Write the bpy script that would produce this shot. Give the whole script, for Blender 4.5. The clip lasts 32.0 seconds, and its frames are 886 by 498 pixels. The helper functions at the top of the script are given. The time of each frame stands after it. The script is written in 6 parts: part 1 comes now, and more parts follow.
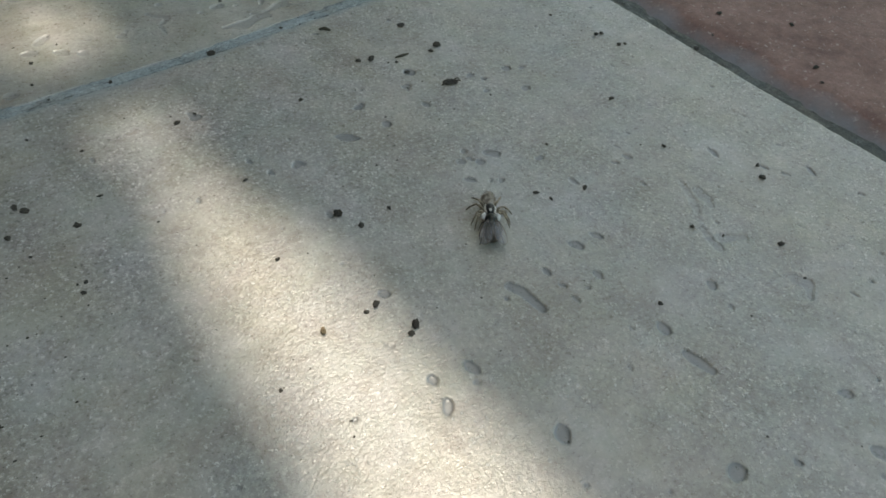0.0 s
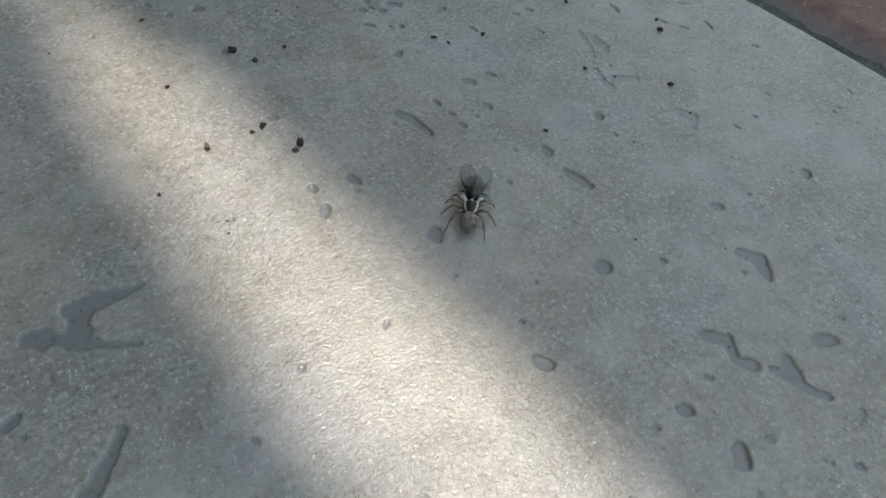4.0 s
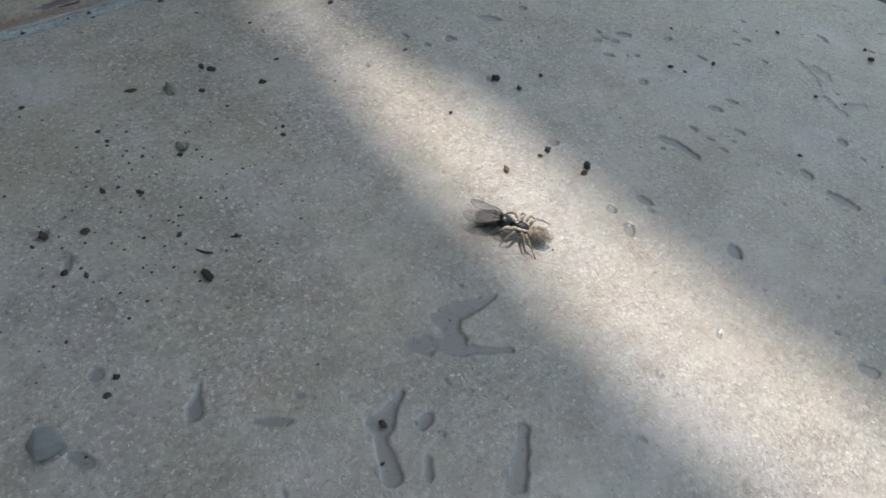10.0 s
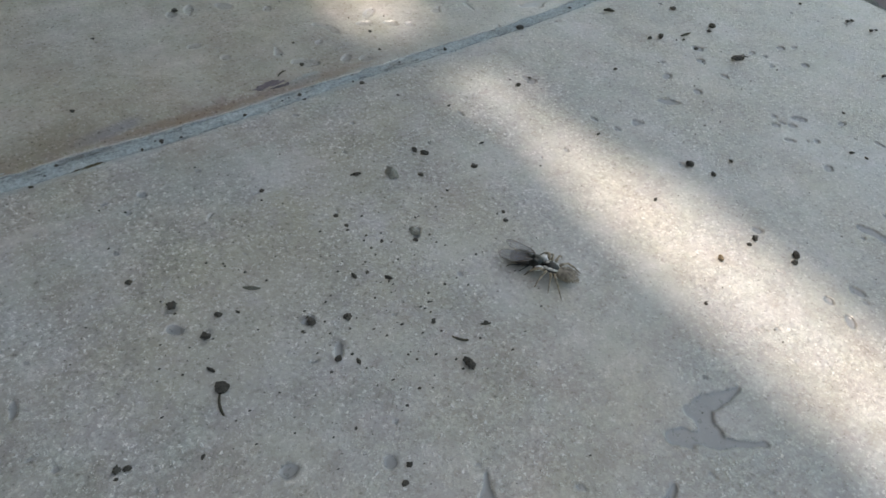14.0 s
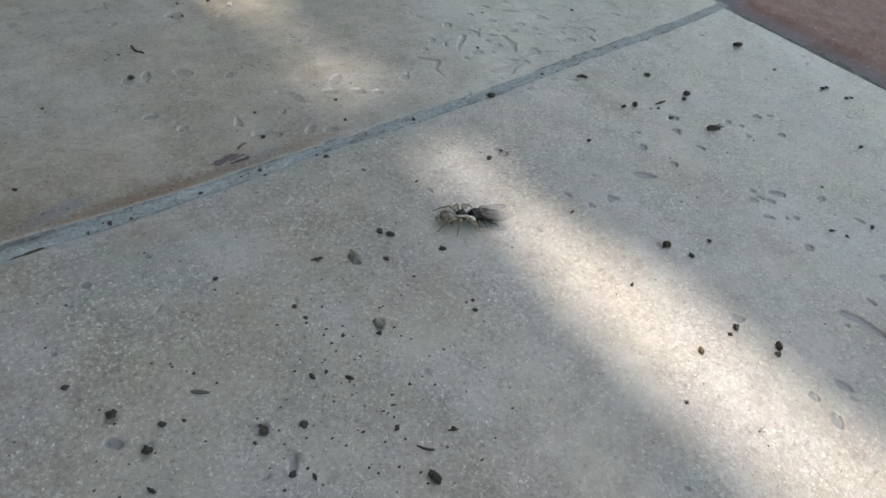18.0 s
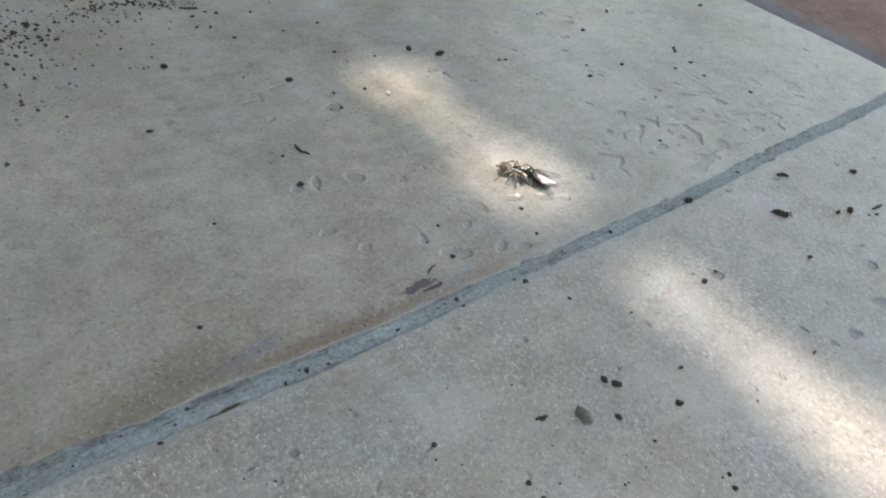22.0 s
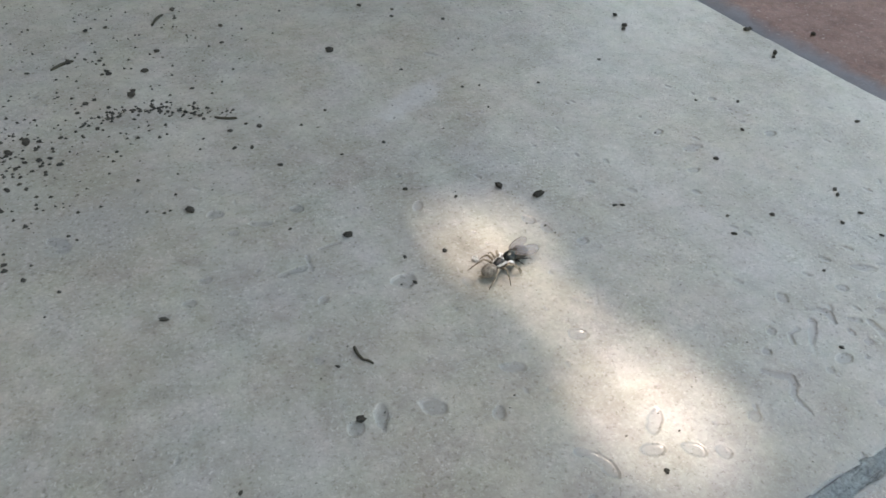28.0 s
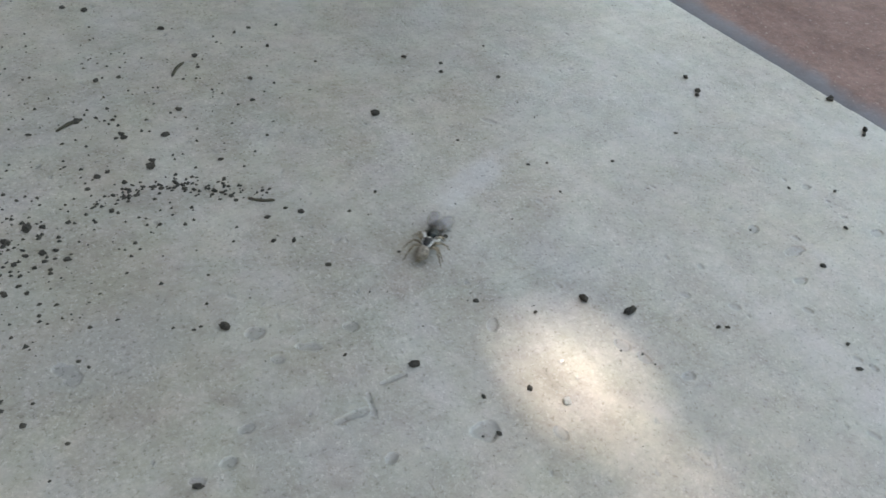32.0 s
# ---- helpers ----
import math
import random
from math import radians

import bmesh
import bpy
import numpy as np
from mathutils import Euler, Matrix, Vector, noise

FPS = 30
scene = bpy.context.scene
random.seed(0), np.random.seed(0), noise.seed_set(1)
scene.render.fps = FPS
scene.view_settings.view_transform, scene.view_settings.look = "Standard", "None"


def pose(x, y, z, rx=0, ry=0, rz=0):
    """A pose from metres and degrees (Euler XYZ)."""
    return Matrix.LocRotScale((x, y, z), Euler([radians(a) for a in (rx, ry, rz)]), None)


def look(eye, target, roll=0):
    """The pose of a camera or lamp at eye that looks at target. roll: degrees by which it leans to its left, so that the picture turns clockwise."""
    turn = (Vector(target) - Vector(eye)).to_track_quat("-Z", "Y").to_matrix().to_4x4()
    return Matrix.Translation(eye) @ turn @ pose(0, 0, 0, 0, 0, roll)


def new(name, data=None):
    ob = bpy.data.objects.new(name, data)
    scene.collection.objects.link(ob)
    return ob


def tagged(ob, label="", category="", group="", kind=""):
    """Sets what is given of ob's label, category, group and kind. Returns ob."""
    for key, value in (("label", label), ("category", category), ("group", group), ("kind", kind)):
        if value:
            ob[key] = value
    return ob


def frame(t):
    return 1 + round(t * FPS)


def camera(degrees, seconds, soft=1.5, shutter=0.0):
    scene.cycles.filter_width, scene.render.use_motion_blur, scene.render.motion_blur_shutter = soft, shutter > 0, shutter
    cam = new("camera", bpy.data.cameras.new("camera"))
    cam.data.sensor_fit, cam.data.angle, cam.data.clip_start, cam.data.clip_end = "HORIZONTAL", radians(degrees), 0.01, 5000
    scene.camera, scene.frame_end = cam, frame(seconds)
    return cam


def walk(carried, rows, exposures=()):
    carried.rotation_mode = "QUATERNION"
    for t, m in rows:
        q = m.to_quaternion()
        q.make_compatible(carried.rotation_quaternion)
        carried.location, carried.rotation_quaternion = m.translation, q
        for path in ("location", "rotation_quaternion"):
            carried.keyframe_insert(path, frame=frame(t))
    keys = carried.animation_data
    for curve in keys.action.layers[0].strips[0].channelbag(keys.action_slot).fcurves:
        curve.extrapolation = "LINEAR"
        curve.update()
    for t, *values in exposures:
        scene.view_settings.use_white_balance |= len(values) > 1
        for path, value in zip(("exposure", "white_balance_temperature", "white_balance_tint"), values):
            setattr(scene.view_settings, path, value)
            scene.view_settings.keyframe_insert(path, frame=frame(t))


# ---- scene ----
# ---------------------------------------------------------------- camera
cam = camera(59.57, 32.0, soft=1.6, shutter=0.4)
walk(cam, [
    (0.0, pose(-0.12431, -0.11698, 0.07712, 43.629, -3.991, -38.685)),
    (0.5, pose(-0.12294, -0.11542, 0.07713, 42.892, -3.615, -39.332)),
    (1.0, pose(-0.12146, -0.11541, 0.07702, 43.343, -3.578, -39.190)),
    (1.5, pose(-0.12436, -0.11651, 0.07743, 43.577, -3.891, -38.992)),
    (2.0, pose(-0.12522, -0.11488, 0.07633, 43.384, -4.152, -39.041)),
    (2.3, pose(-0.12684, -0.11550, 0.07649, 43.689, -4.481, -39.043)),
    (2.5, pose(-0.12753, -0.11970, 0.07400, 43.199, -4.146, -38.761)),
    (2.8, pose(-0.12028, -0.13146, 0.06876, 41.845, -4.395, -39.065)),
    (3.0, pose(-0.12036, -0.13321, 0.07118, 42.348, -3.768, -39.727)),
    (3.5, pose(-0.12208, -0.13768, 0.06688, 41.945, -4.744, -39.758)),
    (5.5, pose(-0.12886, -0.13462, 0.06542, 41.753, -5.215, -40.341)),
    (6.0, pose(-0.12911, -0.13423, 0.06628, 42.088, -5.028, -40.239)),
    (6.5, pose(-0.13217, -0.13447, 0.06749, 42.182, -5.041, -40.154)),
    (7.0, pose(-0.13897, -0.13235, 0.06753, 41.440, -5.304, -39.365)),
    (7.2, pose(-0.13922, -0.12787, 0.07160, 42.409, -4.520, -39.466)),
    (7.5, pose(-0.14265, -0.12775, 0.07093, 42.582, -4.397, -39.545)),
    (8.0, pose(-0.14637, -0.12058, 0.07154, 43.248, -4.421, -39.763)),
    (8.2, pose(-0.15085, -0.11806, 0.07042, 42.964, -4.661, -39.488)),
    (8.5, pose(-0.15209, -0.11873, 0.06962, 42.847, -4.897, -39.378)),
    (9.0, pose(-0.15480, -0.11843, 0.07013, 43.129, -4.986, -39.407)),
    (9.5, pose(-0.15700, -0.11682, 0.07009, 42.899, -4.828, -39.265)),
    (10.0, pose(-0.15637, -0.11719, 0.06892, 42.636, -5.042, -39.289)),
    (10.5, pose(-0.15588, -0.11810, 0.06922, 42.834, -5.164, -39.481)),
    (10.8, pose(-0.16363, -0.11333, 0.06888, 42.300, -5.280, -38.919)),
    (11.0, pose(-0.16761, -0.10619, 0.07179, 43.430, -3.748, -38.957)),
    (11.2, pose(-0.17101, -0.10309, 0.07284, 43.671, -3.507, -38.502)),
    (11.5, pose(-0.16908, -0.10947, 0.07284, 43.579, -4.895, -38.581)),
    (11.7, pose(-0.17079, -0.10382, 0.07507, 44.172, -3.896, -38.142)),
    (12.0, pose(-0.17070, -0.10255, 0.07411, 44.193, -3.911, -38.056)),
    (12.5, pose(-0.17314, -0.10058, 0.07492, 44.315, -3.984, -37.698)),
    (13.0, pose(-0.17581, -0.09843, 0.07559, 44.464, -4.010, -37.709)),
    (13.5, pose(-0.17608, -0.09884, 0.07531, 44.455, -4.418, -37.462)),
    (14.0, pose(-0.17707, -0.09826, 0.07546, 44.578, -4.650, -37.200)),
    (14.5, pose(-0.17717, -0.09736, 0.07542, 44.671, -4.682, -37.439)),
    (16.5, pose(-0.17698, -0.09661, 0.07614, 44.897, -4.933, -37.841)),
    (16.7, pose(-0.17699, -0.09354, 0.07731, 45.297, -4.901, -37.729)),
    (17.0, pose(-0.17349, -0.09262, 0.07766, 45.713, -5.398, -38.165)),
    (17.5, pose(-0.17022, -0.09035, 0.07727, 46.489, -5.803, -38.776)),
    (18.0, pose(-0.16996, -0.09118, 0.07700, 47.048, -5.789, -38.473)),
    (18.5, pose(-0.17347, -0.08771, 0.07942, 47.454, -5.110, -38.309)),
    (19.0, pose(-0.17530, -0.08657, 0.08029, 47.829, -4.691, -37.633)),
    (19.5, pose(-0.17368, -0.08364, 0.08000, 48.290, -5.346, -37.954)),
    (20.0, pose(-0.17388, -0.08222, 0.08120, 48.868, -5.014, -37.297)),
    (20.3, pose(-0.17480, -0.07702, 0.08244, 49.057, -4.876, -36.226)),
    (20.5, pose(-0.17339, -0.07486, 0.08326, 49.173, -4.859, -35.956)),
    (21.0, pose(-0.17336, -0.06529, 0.08514, 48.797, -5.094, -35.765)),
    (21.3, pose(-0.17416, -0.06163, 0.08397, 48.655, -4.759, -35.219)),
    (21.5, pose(-0.17584, -0.05850, 0.08369, 48.284, -4.480, -34.922)),
    (21.6, pose(-0.17620, -0.05640, 0.08290, 48.380, -4.560, -34.670)),
    (21.7, pose(-0.17616, -0.05618, 0.08267, 48.438, -4.566, -34.643)),
    (21.8, pose(-0.17569, -0.05958, 0.07982, 48.112, -4.036, -35.007)),
    (21.9, pose(-0.17632, -0.05987, 0.07816, 47.283, -4.262, -35.887)),
    (22.0, pose(-0.17632, -0.05987, 0.07816, 48.379, -3.845, -35.417)),
    (22.3, pose(-0.16800, -0.05461, 0.08371, 48.967, -4.061, -34.300)),
    (22.5, pose(-0.15985, -0.05238, 0.08586, 48.946, -3.772, -33.730)),
    (23.0, pose(-0.15384, -0.04013, 0.08416, 48.263, -3.590, -33.338)),
    (23.2, pose(-0.15564, -0.03916, 0.08240, 48.291, -3.764, -33.418)),
    (23.5, pose(-0.15669, -0.03409, 0.08174, 48.191, -3.728, -33.353)),
    (24.0, pose(-0.15934, -0.03601, 0.07913, 48.053, -3.672, -32.574)),
    (24.5, pose(-0.16267, -0.03674, 0.07960, 48.139, -3.391, -32.275)),
    (26.5, pose(-0.16520, -0.02843, 0.07871, 48.348, -3.587, -32.545)),
    (26.7, pose(-0.16567, -0.01704, 0.08068, 48.402, -4.280, -31.935)),
    (27.0, pose(-0.16014, -0.01750, 0.07986, 48.416, -4.333, -31.913)),
    (27.3, pose(-0.15687, -0.01606, 0.07975, 48.325, -4.073, -32.180)),
    (27.5, pose(-0.15474, -0.01465, 0.07970, 48.280, -3.771, -32.514)),
    (28.0, pose(-0.15749, -0.01588, 0.07754, 48.435, -3.909, -31.806)),
    (28.5, pose(-0.15843, -0.01652, 0.07829, 48.536, -3.947, -31.546)),
    (29.0, pose(-0.15940, -0.01478, 0.07853, 48.556, -3.999, -31.451)),
    (29.5, pose(-0.16100, -0.01284, 0.07767, 48.429, -4.209, -30.910)),
    (30.0, pose(-0.16272, -0.00989, 0.07935, 48.452, -4.360, -30.374)),
    (30.5, pose(-0.16179, -0.00861, 0.07708, 48.510, -5.196, -30.812)),
    (30.7, pose(-0.16144, -0.00301, 0.07751, 48.786, -5.527, -31.443)),
    (31.0, pose(-0.15703, 0.00322, 0.07610, 48.693, -5.862, -32.134)),
    (31.5, pose(-0.15558, 0.01099, 0.07543, 48.443, -6.021, -31.998)),
    (32.0, pose(-0.15554, 0.01299, 0.07659, 48.399, -6.289, -31.450)),
], exposures=[(0, 0.98, 9500, -4), (1, 1.08, 8650, -3), (2.2, 1.06, 8650, -3), (3, 0.92, 8600, -2), (6, 0.77, 8600, 1), (9, 0.88, 8700, 2.5), (11, 1.05, 8800, 3.5), (12, 1.17, 8950, 3.5), (14, 1.31, 9050, 3.5), (18, 1.29, 9100, 4), (22, 1.51, 9150, 4), (24, 1.54, 9100, 4.5), (27, 1.64, 9150, 5), (30, 1.65, 9150, 5), (31, 1.68, 9150, 5), (32, 1.76, 9200, 5)])

MM = 0.001

# ---------------------------------------------------------------- world and sun
SUN_AZ, SUN_EL = radians(43), radians(74)      # azimuth from +y towards +x
to_sun = Vector((math.sin(SUN_AZ) * math.cos(SUN_EL), math.cos(SUN_AZ) * math.cos(SUN_EL), math.sin(SUN_EL)))
world = bpy.data.worlds.new("sky")
scene.world = world
world.use_nodes = True
wn = world.node_tree.nodes
sky = wn.new("ShaderNodeTexSky")
sky.sky_type, sky.sun_disc = "NISHITA", False
sky.sun_elevation, sky.sun_rotation = SUN_EL, SUN_AZ
wn["Background"].inputs["Strength"].default_value = 0.15
world.node_tree.links.new(sky.outputs[0], wn["Background"].inputs["Color"])
sun_data = bpy.data.lights.new("sun", "SUN")
sun_data.energy, sun_data.angle, sun_data.color = 2.14, radians(0.60), (0.95, 0.91, 1.06)
sun = new("sun", sun_data)
sun.matrix_world = look(to_sun * 30, (0, 0, 0))


# ---------------------------------------------------------------- material helpers
class Mat:
    """A principled material and short ways to add nodes to it."""

    def __init__(self, name, rough=0.6, metal=0.0):
        self.m = bpy.data.materials.new(name)
        self.m.use_nodes = True
        self.t = self.m.node_tree
        self.b = self.t.nodes["Principled BSDF"]
        self.b.inputs["Roughness"].default_value = rough
        self.b.inputs["Metallic"].default_value = metal

    def node(self, kind, **values):
        n = self.t.nodes.new(kind)
        for key, value in values.items():
            n.inputs[key.replace("_", " ")].default_value = value
        return n

    def link(self, a, b):
        self.t.links.new(a, b)

    def coords(self):
        return self.node("ShaderNodeTexCoord").outputs["Object"]

    def noise(self, scale, detail=4.0, rough=0.6, vec=None):
        n = self.node("ShaderNodeTexNoise", Scale=scale, Detail=detail, Roughness=rough)
        self.link(vec or self.coords(), n.inputs["Vector"])
        return n.outputs["Fac"]

    def ramp(self, fac, stops):
        r = self.node("ShaderNodeValToRGB")
        e = r.color_ramp.elements
        while len(e) < len(stops):
            e.new(0.5)
        for el, (p, c) in zip(e, stops):
            el.position, el.color = p, (c[0], c[1], c[2], 1) if not isinstance(c, (int, float)) else (c, c, c, 1)
        self.link(fac, r.inputs[0])
        return r.outputs[0]

    def mix(self, fac, a, b, blend="MIX"):
        n = self.t.nodes.new("ShaderNodeMix")
        n.data_type, n.blend_type = "RGBA", blend
        for sock, v in ((n.inputs[0], fac), (n.inputs[6], a), (n.inputs[7], b)):
            if isinstance(v, (int, float)):
                sock.default_value = v
            elif isinstance(v, tuple):
                sock.default_value = (*v, 1)
            else:
                self.link(v, sock)
        return n.outputs[2]

    def math(self, op, a, b=0.0):
        n = self.t.nodes.new("ShaderNodeMath")
        n.operation = op
        for sock, v in zip(n.inputs, (a, b)):
            if isinstance(v, (int, float)):
                sock.default_value = v
            else:
                self.link(v, sock)
        return n.outputs[0]

    def axis(self, vec, i):
        n = self.t.nodes.new("ShaderNodeSeparateXYZ")
        self.link(vec, n.inputs[0])
        return n.outputs[i]

    def colour(self, c):
        if isinstance(c, tuple):
            self.b.inputs["Base Color"].default_value = (*c, 1)
        else:
            self.link(c, self.b.inputs["Base Color"])

    def bump(self, height, strength, distance, after=None):
        n = self.node("ShaderNodeBump", Strength=strength, Distance=distance)
        self.link(height, n.inputs["Height"])
        if after:
            self.link(after, n.inputs["Normal"])
        self.link(n.outputs[0], self.b.inputs["Normal"])
        return n.outputs[0]


def tile_material(name, warm, cool, pale, dark, pit_tone, rust=0.0, stains=(), grit_glint=1.0):
    """Matt glazed stoneware: clouds of two tones, pale smears, pale grit with glints painted in, greyer pits, pale
    rims.
    """
    k = Mat(name, 0.5)
    v = k.coords()
    cloud = k.noise(24, 6, 0.66, v)
    base = k.mix(k.ramp(cloud, [(0.34, 0.0), (0.66, 1.0)]), warm, cool)
    base = k.mix(0.75, base, k.ramp(k.noise(210, 9, 0.82, v), [(0.36, 0.72), (0.5, 1.0), (0.64, 1.22)]), "MULTIPLY")
    smear_map = k.node("ShaderNodeMapping", Scale=(60, 20, 1))
    smear_map.inputs["Rotation"].default_value = (0, 0, radians(52))
    k.link(v, smear_map.inputs["Vector"])
    smear = k.noise(1.0, 7, 0.7, smear_map.outputs[0])
    base = k.mix(k.math("MULTIPLY", k.ramp(smear, [(0.48, 0.0), (0.66, 1.0)]), 0.42 if rust else 0.6), base, pale)
    base = k.mix(k.math("MULTIPLY", k.ramp(k.noise(80, 8, 0.8, v), [(0.45, 0.0), (0.68, 1.0)]), 0.53 if rust else 0.58), base, dark)
    base = k.mix(k.math("MULTIPLY", k.ramp(k.noise(330, 5, 0.75, v), [(0.53, 0.0), (0.70, 1.0)]), 0.40 if rust else 0.55), base, dark)
    tint = k.ramp(k.noise(130, 6, 0.7, v), [(0.36, 0.0), (0.64, 1.0)])
    base = k.mix(0.5, base, k.mix(tint, (0.95, 1.03, 0.96), (1.04, 0.98, 1.05)), "MULTIPLY")
    x, y = k.axis(v, 0), k.axis(v, 1)
    if rust:
        # washed-in soil on the far side of the joint, with a rusty tide mark along it
        away = k.math("ADD", y, k.math("MULTIPLY", k.math("SUBTRACT", k.noise(120, 5, 0.7, v), 0.5), 0.012))
        soil = k.math("MULTIPLY", k.ramp(k.math("MULTIPLY", away, 20.0), [(0.04, 1.0), (0.85, 0.0)]), k.ramp(k.math("MULTIPLY", x, -6.0), [(0.50, 0.0), (0.85, 1.0)]))
        soil = k.math("MULTIPLY", soil, k.ramp(k.noise(140, 6, 0.75, v), [(0.38, 0.25), (0.62, 1.0)]))
        base = k.mix(k.math("MULTIPLY", soil, 0.6 * rust), base, (0.24, 0.195, 0.14))
        tide = k.math("MULTIPLY", k.ramp(k.math("MULTIPLY", away, 100.0), [(0.20, 1.0), (0.75, 0.0)]), k.ramp(k.math("MULTIPLY", x, -6.0), [(0.62, 0.0), (0.76, 1.0)]))
        tide = k.math("MULTIPLY", tide, k.ramp(k.noise(260, 5, 0.7, v), [(0.40, 0.1), (0.58, 1.0)]))
        base = k.mix(k.math("MULTIPLY", tide, 0.8 * rust), base, (0.185, 0.13, 0.115))
    for sx, sy, rx, ry, turn, tone, amount in stains:
        c, s = math.cos(radians(turn)), math.sin(radians(turn))
        dx, dy = k.math("SUBTRACT", x, sx * MM), k.math("SUBTRACT", y, sy * MM)
        u = k.math("ADD", k.math("MULTIPLY", dx, c / (rx * MM)), k.math("MULTIPLY", dy, s / (rx * MM)))
        w = k.math("SUBTRACT", k.math("MULTIPLY", dy, c / (ry * MM)), k.math("MULTIPLY", dx, s / (ry * MM)))
        d = k.math("ADD", k.math("MULTIPLY", u, u), k.math("MULTIPLY", w, w))
        d = k.math("ADD", d, k.math("MULTIPLY", k.math("SUBTRACT", k.noise(260, 7, 0.8, v), 0.5), 4.0))
        base = k.mix(k.math("MULTIPLY", k.ramp(d, [(0.10, 1.0), (1.0, 0.0)]), amount), base, tone)
    grit = k.noise(1500, 4, 0.75, v)
    patch = k.ramp(k.noise(55, 4, 0.65, v), [(0.36, 0.2), (0.62, 1.0)])
    base = k.mix(k.math("MULTIPLY", patch, 0.45 if rust else 0.6), base, k.ramp(grit, [(0.32, 0.62), (0.68, 1.3)]), "MULTIPLY")
    warp = k.node("ShaderNodeMixRGB", Fac=0.0012)
    k.link(v, warp.inputs[1])
    k.link(k.node("ShaderNodeTexNoise", Scale=900.0).outputs["Color"], warp.inputs[2])
    grain = k.node("ShaderNodeTexVoronoi", Scale=1550.0)
    k.link(warp.outputs[0], grain.inputs["Vector"])
    # Pale grains with glints put into the colour, and darkened gaps between them.
    lone = k.math("MULTIPLY", k.ramp(grain.outputs["Distance"], [(0.18, 1.0), (0.36, 0.0)]), k.ramp(k.axis(grain.outputs["Color"], 0), [(0.35, 0.0), (0.85, 1.0)]))
    base = k.mix(k.math("MULTIPLY", patch, 0.8 * grit_glint), base, k.ramp(grain.outputs["Distance"], [(0.28, 1.06), (0.60, 0.66)]), "MULTIPLY")
    base = k.mix(k.math("MULTIPLY", lone, k.math("ADD", k.math("MULTIPLY", patch, 0.62 * grit_glint), 0.14 * grit_glint)), base, (0.84, 0.83, 0.81))
    base = k.mix(k.math("MULTIPLY", k.ramp(k.noise(1300, 3, 0.65, v), [(0.57, 0.0), (0.68, 1.0)]), 0.22 if rust else 0.34), base, (0.66, 0.65, 0.62))
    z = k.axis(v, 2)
    # Greyer with depth below the face, in the pits and along dropped edges.
    pit_grey = k.ramp(k.math("MULTIPLY", z, -5200.0 if rust else -2800.0), [(0.16, 0.0), (0.46, 1.0)])
    base = k.mix(k.math("MULTIPLY", pit_grey, pit_tone), base, (0.205, 0.21, 0.212))
    rim = k.math("MULTIPLY", k.ramp(k.math("MULTIPLY", z, 10000.0), [(0.45, 0.0), (0.85, 1.0)]), k.ramp(k.noise(500, 3, 0.6, v), [(0.35, 0.2), (0.6, 1.0)]))
    base = k.mix(k.math("MULTIPLY", rim, 0.15 if rust else 0.4), base, (0.66, 0.65, 0.62))
    bow = k.math("MULTIPLY", k.math("POWER", k.math("ADD", x, 0.085), 2.0), 0.25)
    off = k.math("ABSOLUTE", k.math("SUBTRACT", k.math("ADD", y, 0.0015), bow))
    off = k.math("ADD", off, k.math("MULTIPLY", k.math("SUBTRACT", k.noise(420, 6, 0.75, v), 0.5), 0.0042))
    wiped = k.ramp(k.math("MULTIPLY", off, 300.0), [(0.42, 1.0), (0.78, 0.0)])
    base = k.mix(k.math("MULTIPLY", wiped, 0.35 if rust else 0.75), base, k.mix(k.noise(700, 4, 0.7, v), (0.19, 0.215, 0.215), (0.40, 0.43, 0.42)))
    k.colour(base)
    k.link(k.ramp(k.noise(1500, 3, 0.6, v), [(0.35, 0.26), (0.7, 0.50)]), k.b.inputs["Roughness"])
    k.b.inputs["Specular IOR Level"].default_value = 0.9
    flat = k.math("SUBTRACT", 1.0, k.math("MULTIPLY", pit_grey, 0.8))
    h = k.math("MULTIPLY", k.math("ADD", k.math("MULTIPLY", lone, 0.45), k.math("MULTIPLY", k.noise(2300, 3, 0.6, v), 0.6)), flat)
    k.bump(k.math("MULTIPLY", h, k.math("ADD", k.math("MULTIPLY", patch, 0.7), 0.3)), 0.9, 0.00026 if grit_glint > 0.5 else 0.00015)
    return k.m


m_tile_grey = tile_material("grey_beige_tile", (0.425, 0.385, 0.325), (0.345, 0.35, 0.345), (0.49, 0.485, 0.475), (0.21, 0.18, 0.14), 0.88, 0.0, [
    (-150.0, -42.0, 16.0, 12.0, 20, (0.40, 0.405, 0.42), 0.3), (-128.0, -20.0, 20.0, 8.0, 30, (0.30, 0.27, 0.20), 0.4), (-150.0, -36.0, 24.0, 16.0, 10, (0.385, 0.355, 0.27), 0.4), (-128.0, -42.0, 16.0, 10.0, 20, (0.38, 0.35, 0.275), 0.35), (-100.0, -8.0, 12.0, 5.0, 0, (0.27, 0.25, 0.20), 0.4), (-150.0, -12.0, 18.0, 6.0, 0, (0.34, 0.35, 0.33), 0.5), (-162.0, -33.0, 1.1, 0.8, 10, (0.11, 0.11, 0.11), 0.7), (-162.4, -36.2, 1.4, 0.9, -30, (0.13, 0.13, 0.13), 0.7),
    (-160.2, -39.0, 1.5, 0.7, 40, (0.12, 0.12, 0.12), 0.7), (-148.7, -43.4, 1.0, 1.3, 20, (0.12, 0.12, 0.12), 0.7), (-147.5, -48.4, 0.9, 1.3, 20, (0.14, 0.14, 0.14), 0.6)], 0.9)
